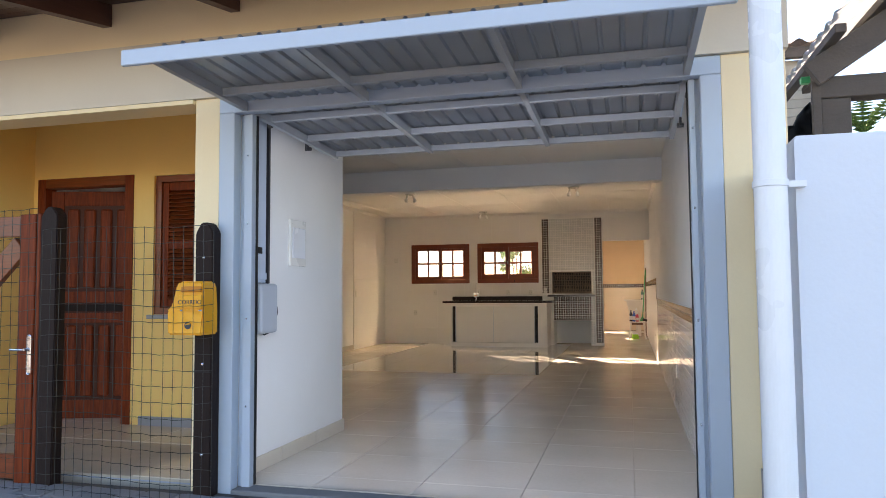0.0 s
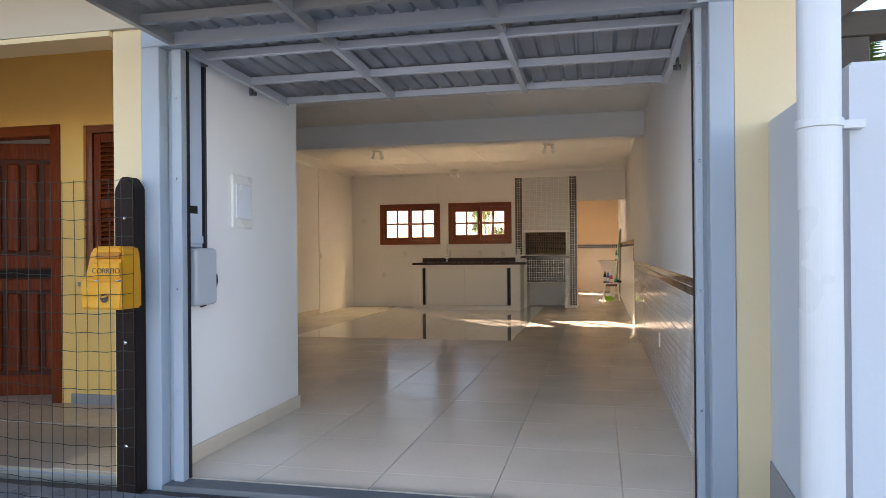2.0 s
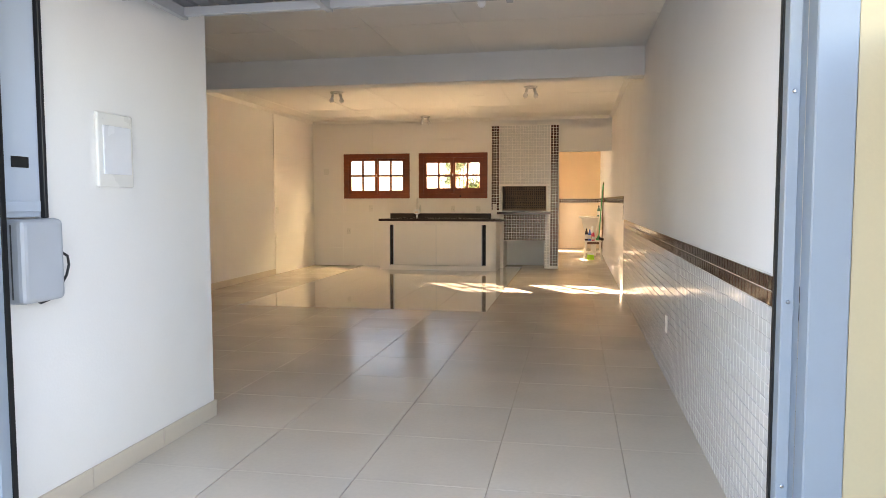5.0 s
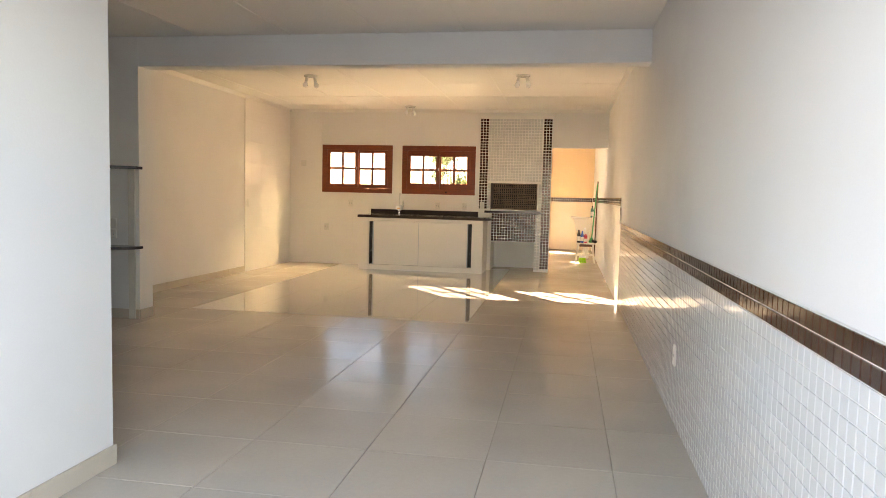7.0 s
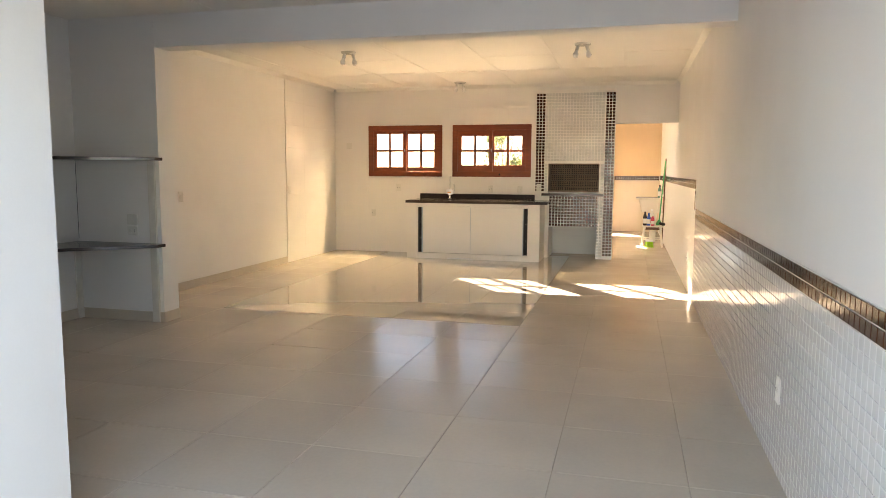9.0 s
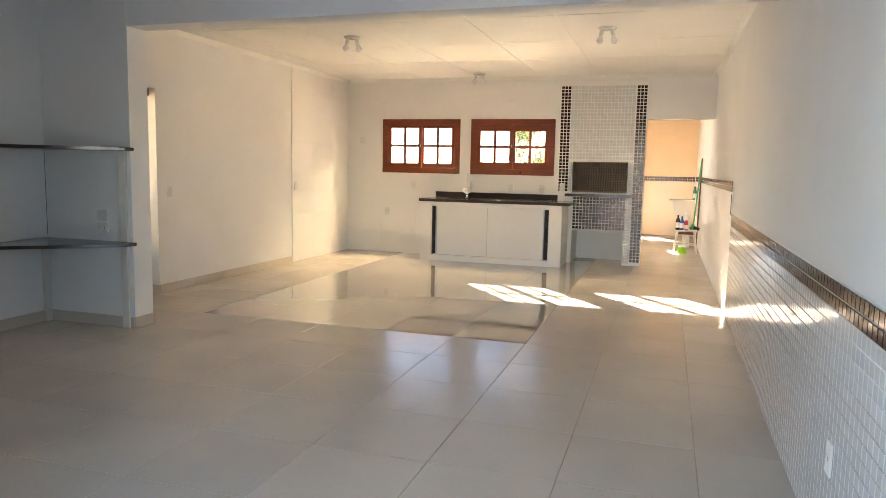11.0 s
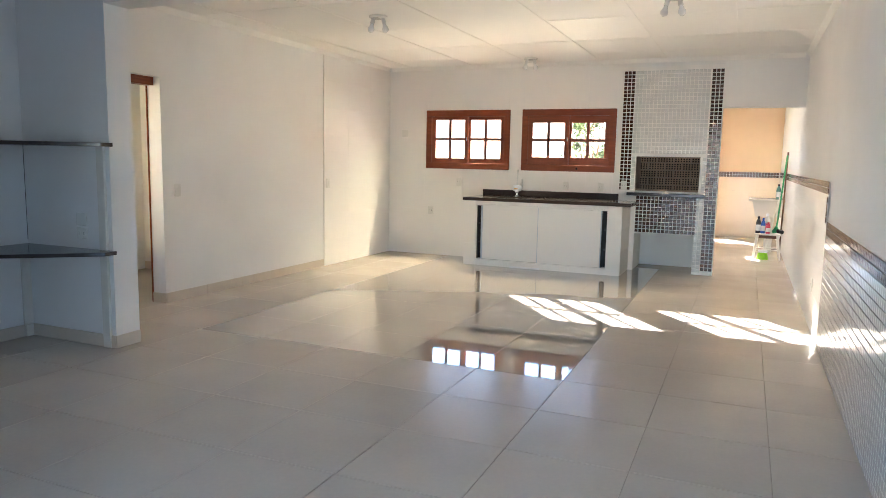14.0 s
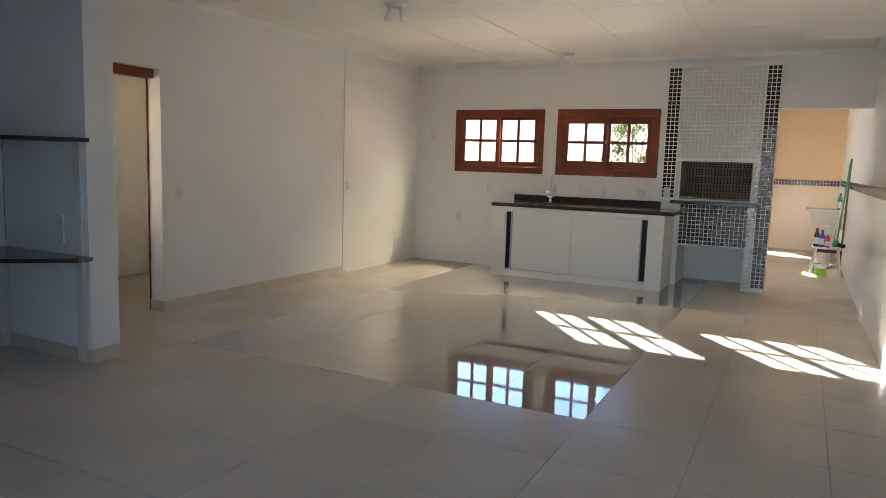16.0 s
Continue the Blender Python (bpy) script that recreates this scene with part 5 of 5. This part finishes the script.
for i in range(42):
    x = 0.86 + i * 0.026
    z = 3.33 + 0.024 * math.sin(x / 0.177 * 2 * math.pi)
    lo.append(bm.verts.new((x, 8.10, z)))
    hi.append(bm.verts.new((x, 9.6, z + 0.35)))
for i in range(41):
    bm.faces.new((lo[i], lo[i + 1], hi[i + 1], hi[i]))
bmesh.ops.solidify(bm, geom=bm.faces[:], thickness=0.007)
part("roof_sheet", bm, CLAYTILE, root, "dark corrugated roof sheet")
part("green_block", B(1.16, 1.21, 5.95, 6.0, 2.36, 2.40, bev=0.003), GREEN, root, "small green plastic end cap")
root = thing("shade_cloth", (1.05, 6.2, 1.5), "crumpled black shade cloth behind the wall", "cloth")
bm = bmesh.new()
grid = {}
for i in range(14):
    for j in range(16):
        x, z = 0.90 + i * 0.024 + 0.02 * math.sin(j * 1.3), 1.5 + j * 0.04
        grid[i, j] = bm.verts.new((x + 0.006 * j, 6.05 + 0.05 * math.sin(i * 1.7 + j) + 0.03 * math.sin(j * 2.3), z + 0.05 * math.sin(i * 0.9) + i * 0.012))
for i in range(13):
    for j in range(15):
        bm.faces.new((grid[i, j], grid[i + 1, j], grid[i + 1, j + 1], grid[i, j + 1]))
bmesh.ops.solidify(bm, geom=bm.faces[:], thickness=0.003)
part("cloth", bm, BLACKMESH, root, smooth=True)
root = thing("fern", (1.80, 7.0, 1.2), "green arching fern behind the boundary wall", "fern")
part("stem_base", rod(bmesh.new(), (1.80, 7.0, -0.1), (1.80, 7.0, 2.22), 0.035), BARK, root)
for k in range(9):
    an = k * 0.7 + 0.3
    bm = bmesh.new()
    prev = Vector((1.80, 7.0, 2.22))
    for s in range(1, 15):
        u = s / 14
        p = Vector((1.80 + math.cos(an) * 0.42 * u, 7.0 + math.sin(an) * 0.3 * u, 2.22 + 0.62 * u - 0.42 * u * u))
        rod(bm, prev, p, 0.003, seg=5)
        side_v = (p - prev).cross(Vector((0, 0, 1))).normalized()
        ln = 0.085 * (1 - abs(u - 0.4))
        for sg in (-1, 1):
            tip = p + side_v * sg * ln + (p - prev) * 0.8 - Vector((0, 0, 0.02))
            b1, b2 = p + (p - prev) * 0.48, p - (p - prev) * 0.48
            bm.faces.new([bm.verts.new(v) for v in (b1, tip, b2)])
        prev = p
    part("frond", bm, FERN, root)


# ---- shrub outside the kitchen windows ----
def shrub(name, x, y, z0, h, w, n, label):
    root = thing(name, (x, y, z0), label, "tree")
    bm = rod(bmesh.new(), (x, y, z0), (x + 0.05, y, z0 + h * 0.5), 0.07, 0.045)
    tips = []
    for k in range(11):
        a = k * 2.4
        tip = Vector((x + math.cos(a) * w * random.uniform(0.3, 0.8), y + math.sin(a) * w * random.uniform(0.3, 0.8), z0 + h * random.uniform(0.5, 0.98)))
        rod(bm, (x + 0.04, y, z0 + h * random.uniform(0.25, 0.5)), tip, 0.025, 0.008, 6)
        tips.append(tip)
    part("trunk", bm, BARK, root)
    vs, fs = [], []
    for i in range(n):
        c = random.choice(tips) + Vector([random.gauss(0, w * 0.17) for _ in range(3)])
        e = Euler([random.uniform(0, 6.3) for _ in range(3)]).to_matrix()
        L, Wd = random.uniform(0.05, 0.11), random.uniform(0.012, 0.024)
        k = len(vs)
        for q_ in ((0, 0, 0), (L * 0.5, Wd, 0.006), (L, 0, 0), (L * 0.5, -Wd, 0.006)):
            vs.append(tuple(c + e @ Vector(q_)))
        fs.append((k, k + 1, k + 2, k + 3))
    me = bpy.data.meshes.new("crown")
    me.from_pydata(vs, [], fs)
    me.materials.append(LEAF)
    ob = new("crown", me)
    ob.parent = root
    ob.matrix_parent_inverse = world_of(root).inverted()
    return root


shrub("garden_tree", -2.75, 19.3, -0.19, 2.7, 0.62, 3800, "leafy garden shrub outside the kitchen window")

# ---- laundry ----
root = thing("laundry_sink", (0.25, 18.7, 0), "white resin laundry sink on the wall", "laundry sink")
bm = bmesh.new()
box(bm, -0.02, XR - 0.009, 18.42, 18.98, 0.835, 0.865, 0.008, 2)
part("rim", bm, TANKM, root)
bm = bmesh.new()
ring = [[(0.03, 18.46), (XR - 0.02, 18.46), (XR - 0.02, 18.94), (0.03, 18.94)], [(0.09, 18.52), (XR - 0.03, 18.52), (XR - 0.03, 18.9), (0.09, 18.9)]]
lo = [bm.verts.new((*c, 0.58)) for c in ring[1]]
hi = [bm.verts.new((*c, 0.834)) for c in ring[0]]
bm.faces.new(lo[::-1])
bm.faces.new(hi)
for i in range(4):
    bm.faces.new((lo[i], lo[(i + 1) % 4], hi[(i + 1) % 4], hi[i]))
part("basin", bm, TANKM, root)
part("pedestal", B(0.24, 0.36, 18.64, 18.78, 0.0, 0.579, bev=0.01), TANKM, root)
root = thing("stool", (0.25, 17.760, 0), "small worn white stool carrying cleaning bottles", "stool")
part("seat", B(0.09, 0.44, 17.600, 17.930, 0.365, 0.39, bev=0.008, seg=2), STOOLW, root)
for sx, sy in ((0, 0), (1, 0), (0, 1), (1, 1)):
    a = (0.13 + sx * 0.27, 17.640 + sy * 0.25, 0.366)
    b = (0.085 + sx * 0.36, 17.590 + sy * 0.35, 0.0)
    part("leg", rod(bmesh.new(), b, a, 0.014, 0.019), STOOLW, root)
for y in (17.615, 17.920):
    part("stretcher", rod(bmesh.new(), (0.11, y, 0.15), (0.42, y, 0.15), 0.009), STOOLW, root)
part("rail", B(0.14, 0.39, 17.670, 17.690, 0.315, 0.364), STICK, root, "brown apron board")


def bottle(name, x, y, z, r, h, body_m, cap_m, label):
    root = thing(name, (x, y, z), label, "bottle", "cleaning bottles")
    part("body", lathe(bmesh.new(), (x, y, z), [(r * 0.95, 0), (r, 0.01), (r, h * 0.6), (r * 0.75, h * 0.75), (r * 0.4, h * 0.84), (r * 0.38, h * 0.88)], 18), body_m, root, smooth=False)
    part("cap", lathe(bmesh.new(), (x, y, z + h * 0.881), [(r * 0.45, 0), (r * 0.45, h * 0.1), (r * 0.35, h * 0.12)], 14), cap_m, root)
    part("label_band", lathe(bmesh.new(), (x, y, z + h * 0.15), [(r * 1.01, 0), (r * 1.015, 0.002), (r * 1.015, h * 0.35), (r * 1.01, h * 0.352)], 18), MILK if body_m is not MILK else PINK, root, "plain printed label band")
    return root


bottle("cleaner_bottle", 0.13, 17.680, 0.391, 0.035, 0.25, DARKBOTTLE, DARKBOTTLE, "dark bottle of cleaner on the stool")
bottle("cleaner_bottle", 0.195, 17.660, 0.391, 0.032, 0.23, BLUE, BLUE, "blue cleaner bottle on the stool")
bottle("cleaner_bottle", 0.25, 17.760, 0.391, 0.045, 0.29, MILK, PVC, "translucent white bottle on the stool")
bottle("cleaner_bottle", 0.265, 17.650, 0.391, 0.032, 0.17, PINK, PINK, "red cleaner bottle on the stool")
bottle("cleaner_bottle", 0.40, 18.5, 0.866, 0.034, 0.24, mat("green_grey_bottle", (0.10, 0.22, 0.18), 0.3), DARKBOTTLE, "grey-green bottle standing on the laundry sink")
root = thing("broom", (0.22, 17.62, 0), "broom with a lime green brush and a white stick", "broom")
part("stick", rod(bmesh.new(), (0.24, 17.63, 0.14), (0.47, 18.30, 1.18), 0.011), STOOLW, root)
part("brush_head", bar(bmesh.new(), (0.15, 17.615, 0.125), (0.28, 17.615, 0.125), 0.05, 0.04, 0.008), PVC, root, "white plastic brush head")
bm = bmesh.new()
for i in range(90):
    x, y = random.uniform(0.155, 0.275), random.uniform(17.60, 17.63)
    rod(bm, (x, y, 0.106), (x + (x - 0.215) * 0.35, y + random.uniform(-0.02, 0.02), 0.002), 0.003, 0.002, 5)
part("bristles", bm, LIME, root, "lime green bristles")
for nm, a, b, mt, lb in (("mop", (0.38, 17.86, 0.40), (0.475, 18.26, 1.55), GREEN, "mop with a green stick leaning in the corner"), ("squeegee", (0.455, 18.1, 0.0), (0.485, 18.33, 1.60), STICK, "brown stick of a squeegee leaning on the wall")):
    root = thing(nm, a, lb, nm)
    part("stick", rod(bmesh.new(), a, b, 0.012), mt, root)
    if nm == "mop":
        part("mop_head", lathe(bmesh.new(), (0.38, 17.85, 0.391), [(0.05, 0), (0.055, 0.03), (0.03, 0.07), (0.015, 0.10)], 12), GREEN, root)
        part("scrub_pad", obox(bmesh.new(), pose(0.43, 17.7, 0.425, 20, 10, 30), 0.10, 0.06, 0.05, 0.01), DARKBOTTLE, root, "dark scrubbing pad")

# ---- floor tiles ----
TP, TX, TY = 0.5885, -1.063, 10.53
floor_ob = bpy.data.objects["floor"]
satin = tile_mesh("floor_tile_satin", TP - 0.004, TP - 0.004, 0.006, 0.0015, FLOOR_SATIN)
polished = tile_mesh("floor_tile_polished", TP - 0.0016, TP - 0.0016, 0.006, 0.0006, FLOOR_GLOSS)
LAY = pose(0, 0, 0, -90)
TILTS = 0.11


def cut_tile(x0, x1, y0, y1, material):
    return part("floor_tile", B(x0 + 0.002, x1 - 0.002, y0 + 0.002, y1 - 0.002, -0.006, 0.0, bev=0.0012), material, floor_ob)


ix0, ix1 = math.floor((XL - TX) / TP), math.ceil((XR - TX) / TP)
iy0, iy1 = math.floor((YF + 0.1 - TY) / TP), math.ceil((YL - TY) / TP)
for iy in range(iy0, iy1):
    for ix in range(ix0, ix1):
        x0, y0 = TX + ix * TP, TY + iy * TP
        x1, y1 = x0 + TP, y0 + TP
        if y0 > YB + 0.7 and x1 < -1.7:
            continue
        if x1 < PX - 0.2 and y1 < 6.41:
            continue
        gloss = -5 <= ix < 0 and 0 <= iy < 9
        xa, xb, ya, yb = max(x0, XL), min(x1, XR), max(y0, YF + 0.10), min(y1, YL)
        if xb - xa < 0.02 or yb - ya < 0.02:
            continue
        mt = FLOOR_GLOSS if gloss else FLOOR_SATIN
        if xb - xa > TP - 0.001 and yb - ya > TP - 0.001:
            piece("floor_tile", polished if gloss else satin, floor_ob, Matrix.Translation(((x0 + x1) / 2, (y0 + y1) / 2, -0.006)) @ LAY @ pose(0, 0, 0, random.uniform(-TILTS, TILTS) * (0.25 if gloss else 1), 0, random.uniform(-TILTS, TILTS) * (0.25 if gloss else 1)))
        else:
            cut_tile(xa, xb, ya, yb, mt)

# ---- porch tiles ----
porch_ob = bpy.data.objects["porch_floor"]
pt = tile_mesh("porch_tile", 0.446, 0.446, 0.008, 0.002, PORCH)
for i in range(6):
    for j in range(3):
        x, y = -4.80 + i * 0.45, 5.20 + j * 0.45
        piece("porch_tile", pt, porch_ob, Matrix.Translation((x, y, -0.030)) @ LAY)

# ---- interlocking pavers ----
setting("pavement", B(-12, 12, -3.0, 4.84, -0.5, -0.45), SAND, "sand bed under the driveway pavers", "pavement")
pav_ob = bpy.data.objects["pavement"]
pw, pl = 0.105, 0.215
side = [(0.0, 0.0), (0.25, 0.012), (0.5, 0.0), (0.75, -0.012), (1.0, 0.0)]
outline = [((u - 0.5) * (pl - 0.008), -pw / 2 + 0.004 + v) for u, v in side] + [((u - 0.5) * (pl - 0.008), pw / 2 - 0.004 + v) for u, v in reversed(side)]
bm = prism(bmesh.new(), outline, -0.05, 0.0)
bmesh.ops.bevel(bm, geom=[e for e in bm.edges if all(abs(v.co.z) < 1e-6 for v in e.verts)], offset=0.006, segments=1, affect="EDGES")
paver = bpy.data.meshes.new("paver")
bm.to_mesh(paver)
bm.free()
paver.materials.append(PAVER)


def ground_z(y):
    return -0.30 + (y - 1.2) * (0.27 / 3.5) if y > 1.2 else -0.30 + (y - 1.2) * 0.06


slope = math.degrees(math.atan(0.27 / 3.5))
count, rest = 0, []
for j in range(44):
    y = 4.78 - (j + 0.5) * pw
    for i in range(34):
        x = 1.2 - (i + (0.5 if j % 2 else 0)) * pl
        if y < 0.2:
            continue
        m = Matrix.Translation((x, y, ground_z(min(y, 4.68)) + 0.012 + random.uniform(-0.002, 0.002))) @ pose(0, 0, 0, slope if y < 4.7 else 0, 0, random.uniform(-0.8, 0.8))
        if y > 3.75 and -3.4 < x < 0.75 and count < 300:
            piece("paver", paver, pav_ob, m)
            count += 1
        else:
            rest.append(m)
joined("paver_field", paver, rest, pav_ob, "grey interlocking concrete pavers")
